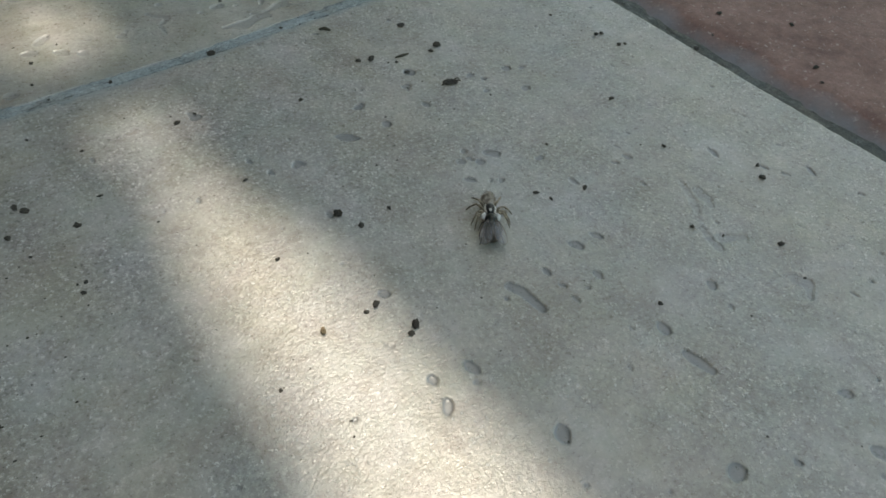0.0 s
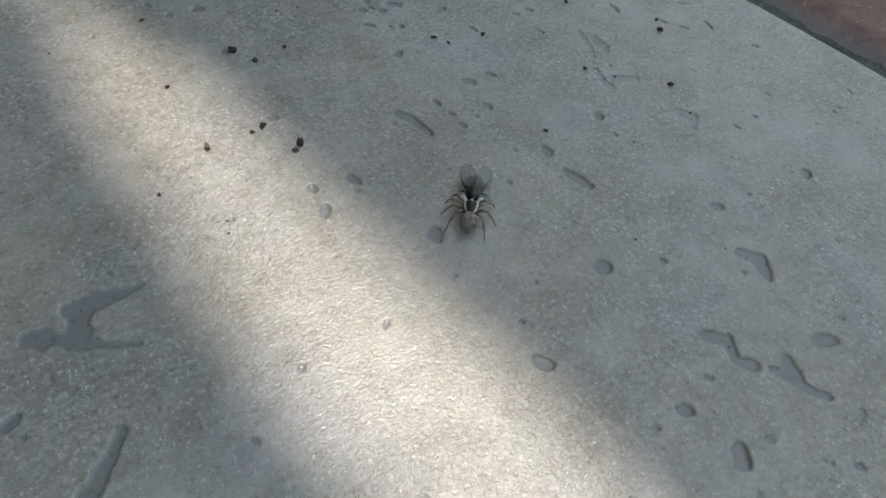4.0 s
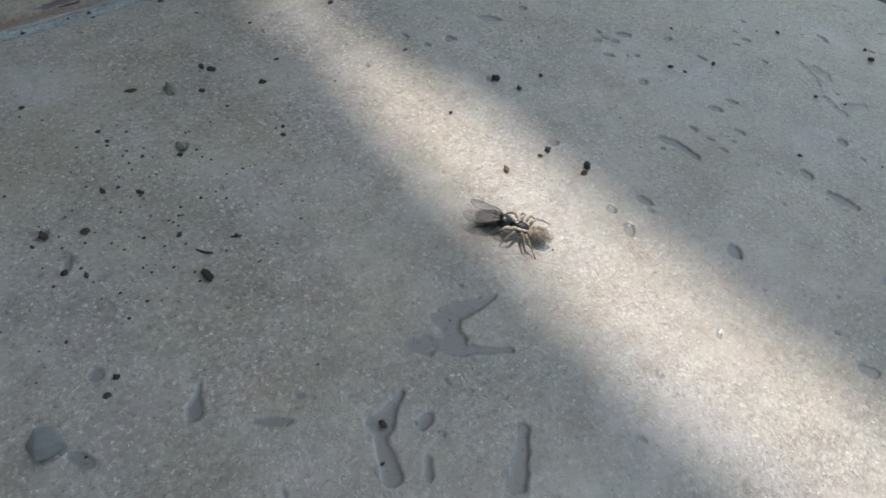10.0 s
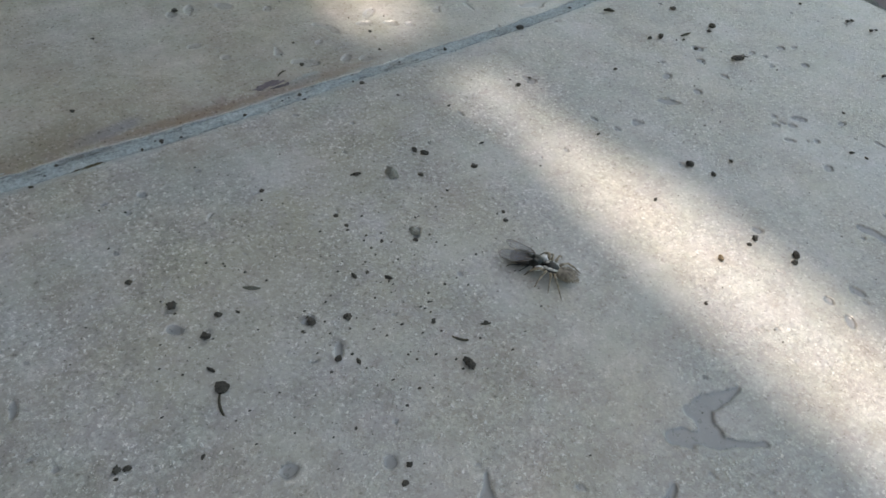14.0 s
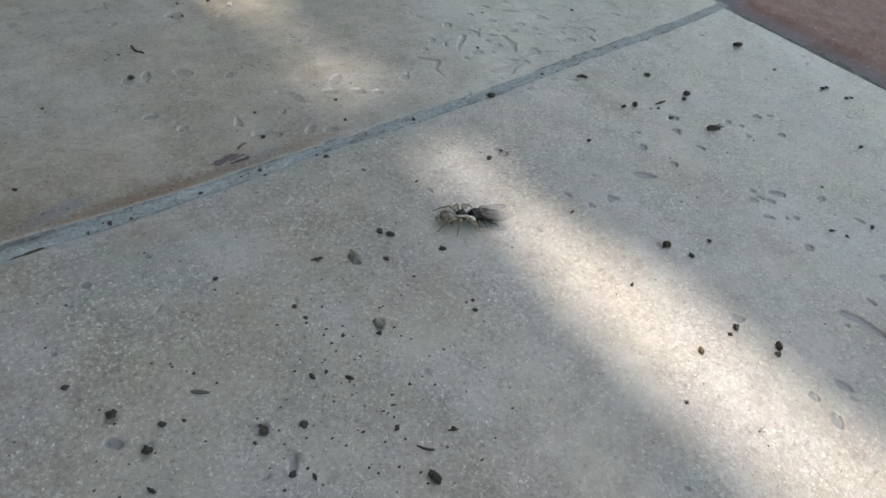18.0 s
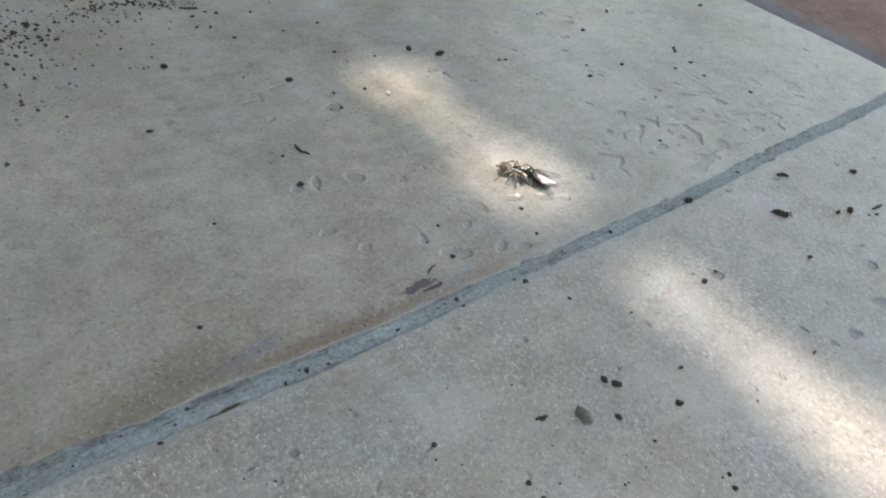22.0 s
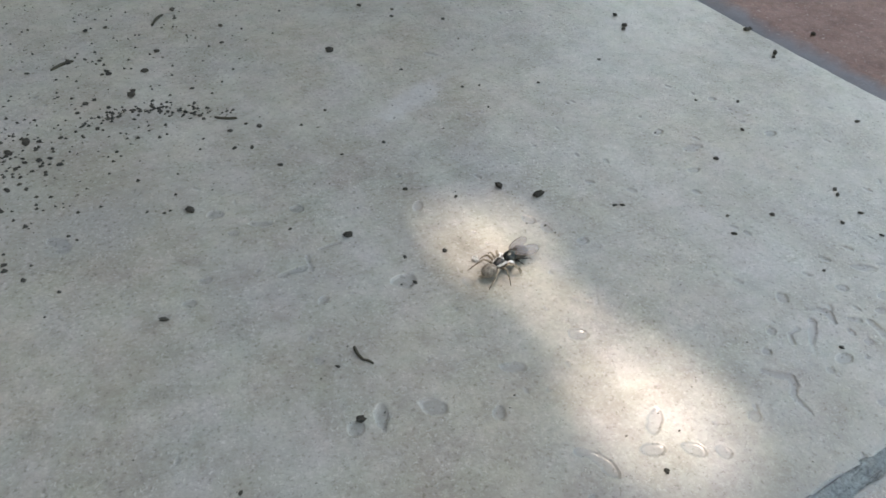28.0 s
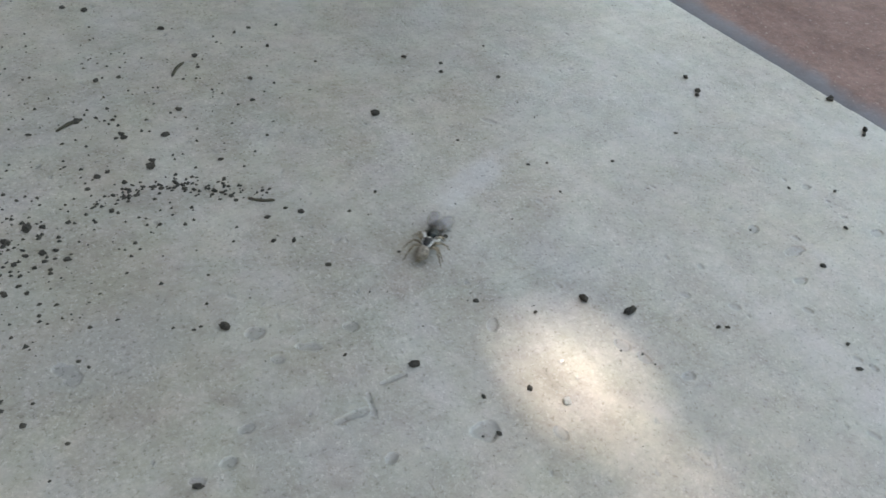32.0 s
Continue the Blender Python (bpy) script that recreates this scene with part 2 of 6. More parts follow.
m_tile_cream = tile_material("cream_tile", (0.45, 0.408, 0.335), (0.365, 0.36, 0.335), (0.55, 0.54, 0.51), (0.20, 0.17, 0.12), 0.40, 1.0, [
    (-155.5, 5.2, 7.0, 1.8, 6, (0.20, 0.20, 0.225), 0.75), (-122.5, 2.6, 4.2, 1.6, 8, (0.26, 0.30, 0.305), 0.8), (-142.0, 2.3, 15.0, 1.6, -3, (0.215, 0.145, 0.10), 0.75),
    (-165.0, 6.0, 14.0, 4.5, 8, (0.20, 0.165, 0.115), 0.55), (-120.0, 2.0, 10.0, 1.4, 0, (0.22, 0.15, 0.11), 0.5), (-134.0, 110.0, 15.0, 3.0, -12, (0.22, 0.21, 0.18), 0.35),
    (-150.0, 84.0, 12.0, 8.0, 20, (0.42, 0.42, 0.44), 0.4), (-153.3, 88.9, 16.0, 24.0, 10, (0.27, 0.25, 0.20), 0.4), (-112.0, 88.0, 15.0, 3.5, -20, (0.30, 0.275, 0.23), 0.3), (-88.0, 96.0, 12.0, 4.0, 25, (0.58, 0.57, 0.58), 0.5)], 0.32)


def terracotta_material():
    k = Mat("terracotta", 0.7)
    v = k.coords()
    base = k.mix(k.ramp(k.noise(60, 5, 0.65, v), [(0.35, 0.0), (0.68, 1.0)]), (0.175, 0.092, 0.075), (0.28, 0.165, 0.14))
    base = k.mix(0.6, base, k.ramp(k.noise(420, 7, 0.8, v), [(0.36, 0.6), (0.64, 1.35)]), "MULTIPLY")
    base = k.mix(k.math("MULTIPLY", k.ramp(k.noise(900, 3, 0.7, v), [(0.6, 0.0), (0.72, 1.0)]), 0.6), base, (0.55, 0.48, 0.43))
    # cement wiped over the edge along the joint
    x = k.math("ADD", k.axis(v, 0), k.math("MULTIPLY", k.math("SUBTRACT", k.noise(90, 4, 0.6, v), 0.5), 0.008))
    edge = k.ramp(k.math("MULTIPLY", x, 60.0), [(0.20, 1.0), (0.47, 0.0)])
    k.colour(k.mix(k.math("MULTIPLY", edge, 0.85), base, (0.245, 0.26, 0.285)))
    k.bump(k.noise(1200, 4, 0.65, v), 0.5, 0.0003)
    return k.m


m_terracotta = terracotta_material()


def grout_material(name, a, b, streak, edges=0.0):
    """Cement grout: trowel streaks along the joint, stains, dark cracks, soil caught along the edges."""
    k = Mat(name, 0.85)
    v = k.coords()
    along = k.node("ShaderNodeMapping", Scale=streak)
    k.link(v, along.inputs["Vector"])
    base = k.mix(k.ramp(k.noise(1.0, 6, 0.7, along.outputs[0]), [(0.36, 0.0), (0.64, 1.0)]), a, b)
    base = k.mix(k.math("MULTIPLY", k.ramp(k.noise(90, 5, 0.7, v), [(0.5, 0.0), (0.66, 1.0)]), 0.5), base, (0.30, 0.27, 0.22))
    base = k.mix(k.math("MULTIPLY", k.ramp(k.noise(420, 5, 0.75, v), [(0.52, 0.0), (0.68, 1.0)]), 0.45), base, (0.40, 0.43, 0.415))
    base = k.mix(k.math("MULTIPLY", k.ramp(k.noise(230, 6, 0.78, v), [(0.52, 0.0), (0.66, 1.0)]), 0.5), base, (0.13, 0.15, 0.16))
    crack = k.node("ShaderNodeMapping", Scale=[c * 3.0 for c in streak])
    k.link(v, crack.inputs["Vector"])
    base = k.mix(k.math("MULTIPLY", k.ramp(k.noise(1.0, 5, 0.75, crack.outputs[0]), [(0.57, 0.0), (0.65, 1.0)]), 0.65), base, (0.06, 0.055, 0.05))
    base = k.mix(0.8, base, k.ramp(k.noise(1700, 5, 0.8, v), [(0.36, 0.6), (0.64, 1.4)]), "MULTIPLY")
    if edges:
        x, y = k.axis(v, 0), k.axis(v, 1)
        bow = k.math("MULTIPLY", k.math("POWER", k.math("ADD", x, 0.085), 2.0), 0.25)
        off = k.math("ABSOLUTE", k.math("SUBTRACT", k.math("ADD", y, 0.0015), bow))
        off = k.math("ADD", off, k.math("MULTIPLY", k.math("SUBTRACT", k.noise(500, 4, 0.7, v), 0.5), 0.0014))
        soil = k.math("MULTIPLY", k.ramp(k.math("MULTIPLY", off, 500.0), [(0.50, 0.0), (0.68, 1.0)]), k.ramp(k.noise(330, 4, 0.7, v), [(0.40, 0.15), (0.58, 1.0)]))
        base = k.mix(k.math("MULTIPLY", soil, edges), base, (0.075, 0.06, 0.052))
    k.colour(base)
    k.bump(k.noise(900, 8, 0.8, v), 1.0, 0.0008)
    return k.m


m_grout = grout_material("blue_grey_grout", (0.345, 0.40, 0.41), (0.49, 0.54, 0.54), (70, 320, 200), 0.5)
m_gutter = grout_material("mossy_grout", (0.105, 0.115, 0.10), (0.175, 0.185, 0.17), (320, 70, 200))


def speckled(name, a, b, scale, rough=0.85, bump=0.0003):
    k = Mat(name, rough)
    v = k.coords()
    info = k.node("ShaderNodeObjectInfo").outputs["Random"]
    base = k.mix(k.noise(scale, 4, 0.7, v), a, b)
    k.colour(k.mix(0.6, base, k.ramp(info, [(0.0, 0.55), (1.0, 1.35)]), "MULTIPLY"))
    k.bump(k.noise(scale * 1.5, 4, 0.7, v), 0.8, bump)
    return k.m


m_soil = speckled("dark_soil", (0.014, 0.0125, 0.011), (0.12, 0.107, 0.088), 1900)
m_grey_chip = speckled("grey_chip", (0.22, 0.22, 0.19), (0.55, 0.54, 0.48), 1600)
m_tan = speckled("tan_grit", (0.28, 0.20, 0.11), (0.42, 0.33, 0.22), 1500)
m_white_grit = speckled("white_grit", (0.62, 0.59, 0.53), (0.85, 0.82, 0.77), 1500)
m_seed = speckled("olive_seed", (0.10, 0.105, 0.085), (0.17, 0.17, 0.14), 1500)
m_stone = speckled("grey_stone", (0.34, 0.37, 0.385), (0.56, 0.59, 0.60), 900)
m_twig = speckled("dead_stem", (0.03, 0.025, 0.018), (0.09, 0.08, 0.055), 1500)
m_flake = speckled("purple_brown_chip", (0.05, 0.042, 0.047), (0.18, 0.148, 0.158), 700)
m_moss = speckled("yellow_moss", (0.04, 0.035, 0.02), (0.12, 0.095, 0.045), 900)


# ---------------------------------------------------------------- mesh helpers
def part(name, bm, material, parent=None, label="", smooth=True):
    """Links a bmesh as one mesh object under a thing or a part."""
    me = bpy.data.meshes.new(name)
    bm.to_mesh(me)
    bm.free()
    if smooth:
        me.polygons.foreach_set("use_smooth", [True] * len(me.polygons))
    me.materials.append(material)
    ob = new(name, me)
    ob.parent = parent
    return tagged(ob, label)


def empty(name, label, category, group="", kind=""):
    return tagged(new(name), label, category, group, kind)


def axis_values(lo, hi, fine_lo, fine_hi, step, coarse):
    """Grid lines: fine within a stretch, coarse outside it."""
    a = np.arange(fine_lo, fine_hi + step * 0.5, step)
    left = np.linspace(lo, fine_lo, max(2, int((fine_lo - lo) / coarse) + 1))[:-1] if fine_lo - lo > 1e-6 else np.array([])
    right = np.linspace(fine_hi, hi, max(2, int((hi - fine_hi) / coarse) + 1))[1:] if hi - fine_hi > 1e-6 else np.array([])
    return np.concatenate([left, a, right])


def height_slab(name, xs, ys, z, material, parent, bottom=-0.008):
    """A slab whose top is the height field z[j, i] over the grid lines, with sides and an underside."""
    nx, ny = len(xs), len(ys)
    gx, gy = np.meshgrid(xs, ys)
    co = np.stack([gx, gy, z], -1).reshape(-1, 3)
    idx = np.arange(nx * ny).reshape(ny, nx)
    quads = np.stack([idx[:-1, :-1], idx[:-1, 1:], idx[1:, 1:], idx[1:, :-1]], -1).reshape(-1, 4)
    rim = np.concatenate([idx[0, :], idx[1:, -1], idx[-1, -2::-1], idx[-2:0:-1, 0]])
    low = co[rim].copy()
    low[:, 2] = bottom
    base = len(co) + np.arange(len(rim))
    side = np.stack([rim, base, np.roll(base, -1), np.roll(rim, -1)], -1)
    co = np.concatenate([co, low])
    quads = np.concatenate([quads, side])
    me = bpy.data.meshes.new(name)
    me.vertices.add(len(co))
    me.vertices.foreach_set("co", co.ravel())
    me.loops.add(quads.size)
    me.loops.foreach_set("vertex_index", quads.ravel())
    me.polygons.add(len(quads))
    me.polygons.foreach_set("loop_start", np.arange(0, quads.size, 4))
    me.polygons.foreach_set("use_smooth", np.ones(len(quads), dtype=bool))
    me.update()
    me.validate()
    me.materials.append(material)
    ob = new(name, me)
    ob.parent = parent
    return ob


def value_noise(x, y, scale, seed):
    """Smooth random relief on arrays of coordinates, about -1 to 1."""
    rng = np.random.RandomState(seed)
    table = rng.uniform(-1, 1, (64, 64))
    u, w = x * scale, y * scale
    i, j = np.floor(u).astype(int), np.floor(w).astype(int)
    a, b = u - i, w - j
    a, b = a * a * (3 - 2 * a), b * b * (3 - 2 * b)
    g = lambda p, q: table[p % 64, q % 64]
    return (g(i, j) * (1 - a) + g(i + 1, j) * a) * (1 - b) + (g(i, j + 1) * (1 - a) + g(i + 1, j + 1) * a) * b


# ---------------------------------------------------------------- floor
floor = empty("floor", "worn cream and terracotta floor tiles with grey joints", "floor", kind="structure")
PITS = []


def pit(x, y, rx, ry, turn):
    """A shallow pit in the glaze: centre, half length, half width in mm, turn in degrees."""
    PITS.append((x * MM, y * MM, rx * MM, ry * MM, radians(turn)))


pit(-89.3, -82.8, 1.13, 0.65, 50)
pit(-88.5, -78.8, 0.75, 0.63, 109)
pit(-85.3, -64.7, 0.74, 0.57, 125)
pit(-48.1, -89.2, 0.78, 0.73, 8)
pit(-54.2, -51.4, 0.91, 0.69, 156)
pit(-57.6, -51.6, 0.72, 0.60, 162)
pit(-61.5, -53.9, 1.11, 0.58, 130)
pit(-57.6, -56.6, 0.62, 0.54, 15)
pit(-59.1, -55.7, 0.52, 0.38, 41)
pit(-58.1, -48.1, 0.63, 0.49, 41)
pit(-86.7, -31.7, 0.78, 0.45, 106)
pit(-85.2, -35.8, 0.68, 0.44, 101)
pit(-80.4, -36.7, 0.51, 0.46, 135)
pit(-88.6, -16.6, 0.96, 0.49, 107)
pit(-55.4, -35.1, 0.74, 0.50, 98)
pit(-75.5, -133.0, 1.67, 1.02, 53)
pit(-33.2, -113.6, 1.18, 0.82, 42)
pit(-127.8, -89.0, 1.04, 0.78, 15)
pit(-139.5, -80.2, 1.93, 0.50, 143)
pit(-128.5, -38.2, 1.00, 0.54, 37)
pit(-156.1, -73.2, 1.72, 0.76, 119)
pit(-162.6, -36.0, 1.01, 0.70, 117)
pit(-148.6, -43.3, 0.88, 0.59, 13)
pit(-128.1, -37.7, 0.86, 0.56, 22)
pit(-156.5, -11.0, 0.77, 0.63, 100)
pit(-160.6, -59.8, 1.14, 0.93, 165)
pit(-151.3, -65.1, 0.73, 0.72, 85)
pit(-181.3, -36.6, 1.65, 0.60, 77)
pit(-148.1, -49.4, 1.25, 0.53, 59)
pit(-50.9, 58.4, 2.06, 0.96, 177)
pit(-115.1, 52.4, 2.06, 1.27, 163)
pit(-104.9, 66.5, 1.29, 0.74, 53)
pit(-81.2, -36.4, 1.02, 0.67, 24)
pit(-71.2, -35.0, 2.09, 0.80, 143)
pit(-64.1, -35.8, 0.73, 0.70, 69)
pit(-65.4, -29.4, 0.99, 0.69, 11)
pit(-52.0, -25.8, 0.94, 0.79, 159)
pit(-55.2, -29.1, 0.70, 0.57, 155)
pit(-36.7, -34.4, 0.87, 0.69, 166)
pit(-42.3, -34.7, 0.72, 0.45, 4)
pit(-44.0, -37.6, 0.70, 0.44, 3)
pit(-54.9, -50.5, 1.12, 0.73, 145)
pit(-60.0, -49.8, 0.73, 0.54, 153)
pit(-62.5, -62.0, 1.01, 0.76, 11)
pit(-49.0, -56.0, 0.83, 0.49, 178)
pit(-37.8, -40.7, 0.76, 0.74, 61)
pit(-34.0, -35.7, 0.69, 0.42, 175)
pit(-88.4, -17.7, 0.88, 0.70, 17)
pit(-43.7, -32.6, 0.72, 0.46, 5)
pit(-54.3, -73.3, 1.25, 0.60, 113)
pit(-58.0, -73.0, 0.97, 0.70, 111)
pit(-59.6, -78.7, 0.96, 0.60, 96)
pit(-65.0, -74.2, 1.15, 0.60, 92)
pit(-65.0, -77.2, 0.70, 0.45, 111)
pit(-65.2, -80.1, 0.70, 0.40, 94)
pit(-59.5, -90.3, 1.11, 0.85, 82)
pit(-81.0, -93.2, 1.25, 0.80, 67)
pit(-68.5, -108.6, 0.92, 1.00, 131)
pit(-61.8, -112.0, 0.76, 0.60, 101)
pit(-83.5, -80.2, 1.18, 0.75, 102)
pit(-32.8, -102.0, 1.06, 0.50, 98)
pit(-24.2, -71.2, 1.46, 0.50, 74)
pit(-20.2, -78.1, 0.91, 0.40, 96)
pit(-37.0, -63.8, 0.82, 0.50, 128)
pit(-39.8, -63.6, 0.64, 0.40, 135)
pit(-14.4, -83.2, 1.14, 0.40, 67)
pit(-13.1, -76.2, 0.67, 0.30, 132)
pit(-18.5, -81.5, 0.76, 0.35, 113)
pit(-12.6, -91.2, 0.73, 0.45, 106)
pit(-48.5, -63.0, 0.85, 0.40, 93)
pit(-56.1, -130.2, 1.66, 0.80, 147)
pit(-83.4, -113.6, 1.28, 0.80, 129)
pit(-75.8, -126.3, 1.01, 0.80, 147)
pit(-48.8, -110.1, 1.17, 0.70, 137)
pit(-99.5, 32.2, 1.35, 0.85, 141)
pit(-110.7, 32.0, 1.54, 0.75, 151)
pit(-129.4, 33.5, 1.74, 0.80, 63)
pit(-133.0, 33.2, 0.81, 0.95, 150)
pit(-98.9, 10.7, 1.25, 0.81, 119)
pit(-95.9, 8.8, 0.94, 0.80, 115)
pit(-50.6, 21.7, 1.86, 0.75, 144)
pit(-46.2, 16.5, 1.38, 0.56, 103)
pit(-54.5, 26.0, 0.92, 0.50, 119)
pit(-48.8, 26.0, 0.94, 0.50, 122)
pit(-60.2, 25.1, 0.72, 0.44, 124)
pit(-29.5, 9.4, 0.99, 0.62, 120)
pit(-32.8, 7.2, 0.69, 0.44, 120)
pit(-36.2, 4.7, 0.76, 0.50, 122)
pit(-9.5, 21.6, 0.85, 0.44, 118)
pit(-31.6, 34.5, 0.92, 0.50, 119)
pit(-122.2, 74.6, 1.12, 0.75, 148)
pit(-133.9, 78.9, 1.15, 0.81, 175)
pit(-128.5, 73.6, 1.61, 0.69, 150)
pit(-155.6, 80.8, 0.90, 0.60, 177)
pit(-140.2, 65.5, 1.05, 0.70, 177)
pit(-143.4, 62.2, 1.12, 0.70, 170)
pit(-147.2, 61.4, 0.89, 0.70, 164)
pit(-127.4, 54.4, 0.97, 0.75, 12)
pit(-107.3, 48.0, 1.00, 0.70, 84)
pit(-86.3, 47.4, 0.91, 0.69, 171)
pit(-70.2, 53.8, 0.96, 0.62, 137)
pit(-60.1, 48.1, 0.92, 0.62, 131)
pit(-75.3, 59.0, 0.78, 0.44, 135)
pit(-61.6, 38.5, 0.60, 0.44, 114)
pit(-60.8, 36.3, 0.71, 0.50, 129)
pit(-67.9, 23.4, 0.95, 0.80, 37)
pit(-74.8, 19.6, 0.79, 0.69, 21)
pit(-78.5, 17.3, 0.80, 0.70, 153)
pit(-57.7, 20.5, 1.01, 0.69, 169)
pit(-53.2, 16.2, 0.93, 0.70, 7)
pit(-51.5, 13.2, 0.79, 0.69, 21)
pit(-52.3, 11.0, 0.71, 0.49, 10)
pit(-46.6, 16.1, 1.19, 0.79, 157)
pit(-64.4, 13.9, 0.73, 0.51, 83)
pit(-69.6, 11.2, 1.10, 0.90, 153)
pit(-73.2, 10.8, 0.58, 0.58, 30)
pit(-88.5, 10.7, 0.85, 0.71, 0)
pit(-48.1, 5.6, 1.72, 0.89, 170)
pit(-56.7, 14.5, 0.88, 0.68, 154)
pit(-66.6, 9.8, 0.64, 0.50, 3)
pit(-63.8, 11.4, 0.74, 0.54, 160)
pit(-123.1, 31.5, 1.92, 1.06, 132)
pit(-116.5, 26.9, 1.16, 0.86, 58)
pit(-129.4, 33.4, 1.75, 0.76, 66)
pit(-114.3, 11.7, 0.99, 0.89, 102)
pit(-130.9, 15.3, 0.81, 0.81, 174)
pit(-133.9, 21.2, 1.54, 0.84, 172)
pit(-119.9, 7.2, 2.50, 1.22, 142)
pit(-112.6, 4.9, 1.42, 0.86, 41)
pit(-109.7, 3.0, 1.26, 0.85, 157)
pit(-100.5, 16.3, 1.85, 0.79, 32)
pit(-103.4, 13.3, 1.27, 0.76, 157)
pit(-90.8, 55.4, 1.14, 0.92, 122)
pit(-89.5, 52.5, 1.17, 0.66, 106)
pit(-33.1, 55.2, 1.1, 0.7, 177)
pit(-34.0, 69.6, 1.2, 0.8, 12)
pit(-52.9, 65.4, 1.22, 0.80, 6)
pit(-76.5, 109.9, 1.5, 0.5, 126)
pit(-155.7, 82.4, 1.85, 1.03, 125)
pit(-133.0, 73.5, 0.81, 0.58, 151)
pit(-130.0, 61.6, 1.11, 0.50, 2)
pit(-55.8, 53.0, 1.45, 0.91, 172)


GOUGES = []


def gouge(x0, y0, r0, x1, y1, r1, deep=1.0):
    """A tapering scrape in the glaze from one end to the other, with the half width at each, in mm; faint ones are less deep."""
    GOUGES.append([v * MM for v in (x0, y0, r0, x1, y1, r1)] + [deep])


# the branching scrape
gouge(-117.4, -79.9, 1.45, -111.1, -80.9, 0.40)
gouge(-117.4, -80.7, 1.15, -119.1, -83.3, 1.10)
gouge(-119.2, -84.3, 0.67, -114.7, -87.6, 0.46)
gouge(-119.2, -83.6, 1.10, -121.3, -82.0, 0.65)
gouge(-122.2, -81.5, 1.25, -122.8, -81.0, 1.08)
# single scrapes and hairline ridges
gouge(-127.6, -84.9, 0.36, -131.4, -86.6, 1.18)
gouge(-132.5, -87.9, 0.50, -133.9, -91.7, 0.83)
gouge(-120.2, -95.6, 0.52, -125.1, -99.7, 1.03)
gouge(-143.6, -72.1, 0.41, -145.7, -74.7, 0.85)
gouge(-140.6, -79.0, 0.16, -135.9, -81.2, 0.20)
gouge(-135.9, -81.2, 0.20, -131.9, -83.3, 0.24)
gouge(-139.2, -82.4, 0.16, -137.1, -86.5, 0.19)
gouge(-137.1, -86.5, 0.19, -134.7, -90.7, 0.23)
gouge(-130.0, -92.3, 0.46, -131.2, -93.8, 0.57)
# crawled glaze and worm-like furrows
gouge(-81.7, 15.3, 0.43, -80.5, 13.9, 0.60)
gouge(-80.5, 13.9, 0.60, -78.9, 12.7, 0.60)
gouge(-78.9, 12.7, 0.60, -79.8, 11.4, 0.49)
gouge(-79.8, 11.4, 0.49, -81.4, 10.5, 0.49)
gouge(-81.4, 10.5, 0.49, -81.5, 8.9, 0.49)
gouge(-81.5, 8.9, 0.49, -81.6, 7.1, 0.25)
gouge(-58.6, 5.7, 1.46, -61.0, 5.6, 0.78)
gouge(-61.0, 5.6, 0.78, -62.8, 4.9, 0.67)
gouge(-65.4, 5.6, 0.42, -63.8, 4.2, 0.74)
gouge(-63.8, 4.2, 0.74, -62.9, 3.5, 0.57)
gouge(-65.7, 4.0, 1.25, -68.4, 3.3, 1.48)
gouge(-68.4, 3.3, 1.48, -71.6, 3.7, 0.81)
gouge(-58.1, 5.2, 0.53, -54.1, 3.4, 0.22, 0.7)
gouge(-62.4, 15.7, 0.46, -61.3, 14.8, 0.67)
gouge(-60.1, 14.1, 0.56, -60.3, 12.3, 0.81)
gouge(-60.3, 12.3, 0.81, -60.5, 10.5, 0.76)
gouge(-60.5, 10.5, 0.76, -62.2, 8.0, 0.32)
gouge(-66.8, 20.0, 0.25, -64.9, 19.2, 0.42)
gouge(-64.9, 19.2, 0.42, -64.2, 18.0, 0.67)
gouge(-64.2, 18.0, 0.67, -65.0, 16.4, 0.42)
gouge(-67.8, 17.9, 0.81, -69.3, 16.8, 0.67, 0.9)
gouge(-69.3, 16.8, 0.67, -71.3, 15.4, 0.36, 0.9)
gouge(-71.3, 15.4, 0.36, -72.6, 13.7, 0.28, 0.9)
gouge(-73.7, 16.7, 0.57, -72.8, 18.0, 0.46)
gouge(-72.8, 18.0, 0.46, -70.8, 18.1, 0.43)
gouge(-48.1, 11.3, 0.32, -45.5, 10.4, 0.50, 0.7)
gouge(-45.5, 10.4, 0.50, -43.5, 9.9, 0.60, 0.7)
gouge(-41.2, 11.2, 0.39, -38.0, 10.5, 0.53, 0.7)
gouge(-43.3, 8.7, 0.27, -40.5, 8.1, 0.60)
gouge(-40.5, 8.1, 0.60, -40.4, 6.2, 0.71)
gouge(-40.4, 6.2, 0.71, -43.3, 4.9, 0.67)
gouge(-43.3, 4.9, 0.67, -43.4, 3.2, 0.48)
gouge(-111.5, 17.6, 0.67, -110.2, 16.3, 0.90)
gouge(-110.2, 16.3, 0.90, -109.8, 14.6, 0.81)
gouge(-109.8, 14.6, 0.81, -109.6, 13.0, 0.45)
gouge(-121.6, 15.5, 0.21, -121.9, 13.7, 0.36)
gouge(-121.9, 13.7, 0.36, -122.3, 12.1, 0.85)
gouge(-70.9, -73.3, 0.67, -70.2, -75.4, 0.94)
gouge(-70.2, -75.4, 0.94, -70.1, -78.6, 0.67)
gouge(-60.2, -94.5, 0.44, -60.0, -96.3, 0.78)
gouge(-60.0, -96.3, 0.78, -59.6, -98.1, 0.61)
gouge(-40.4, -93.2, 0.3, -37.3, -95.4, 0.9, 0.35)
gouge(-37.3, -95.6, 0.9, -36.6, -97.0, 1.0, 0.45)
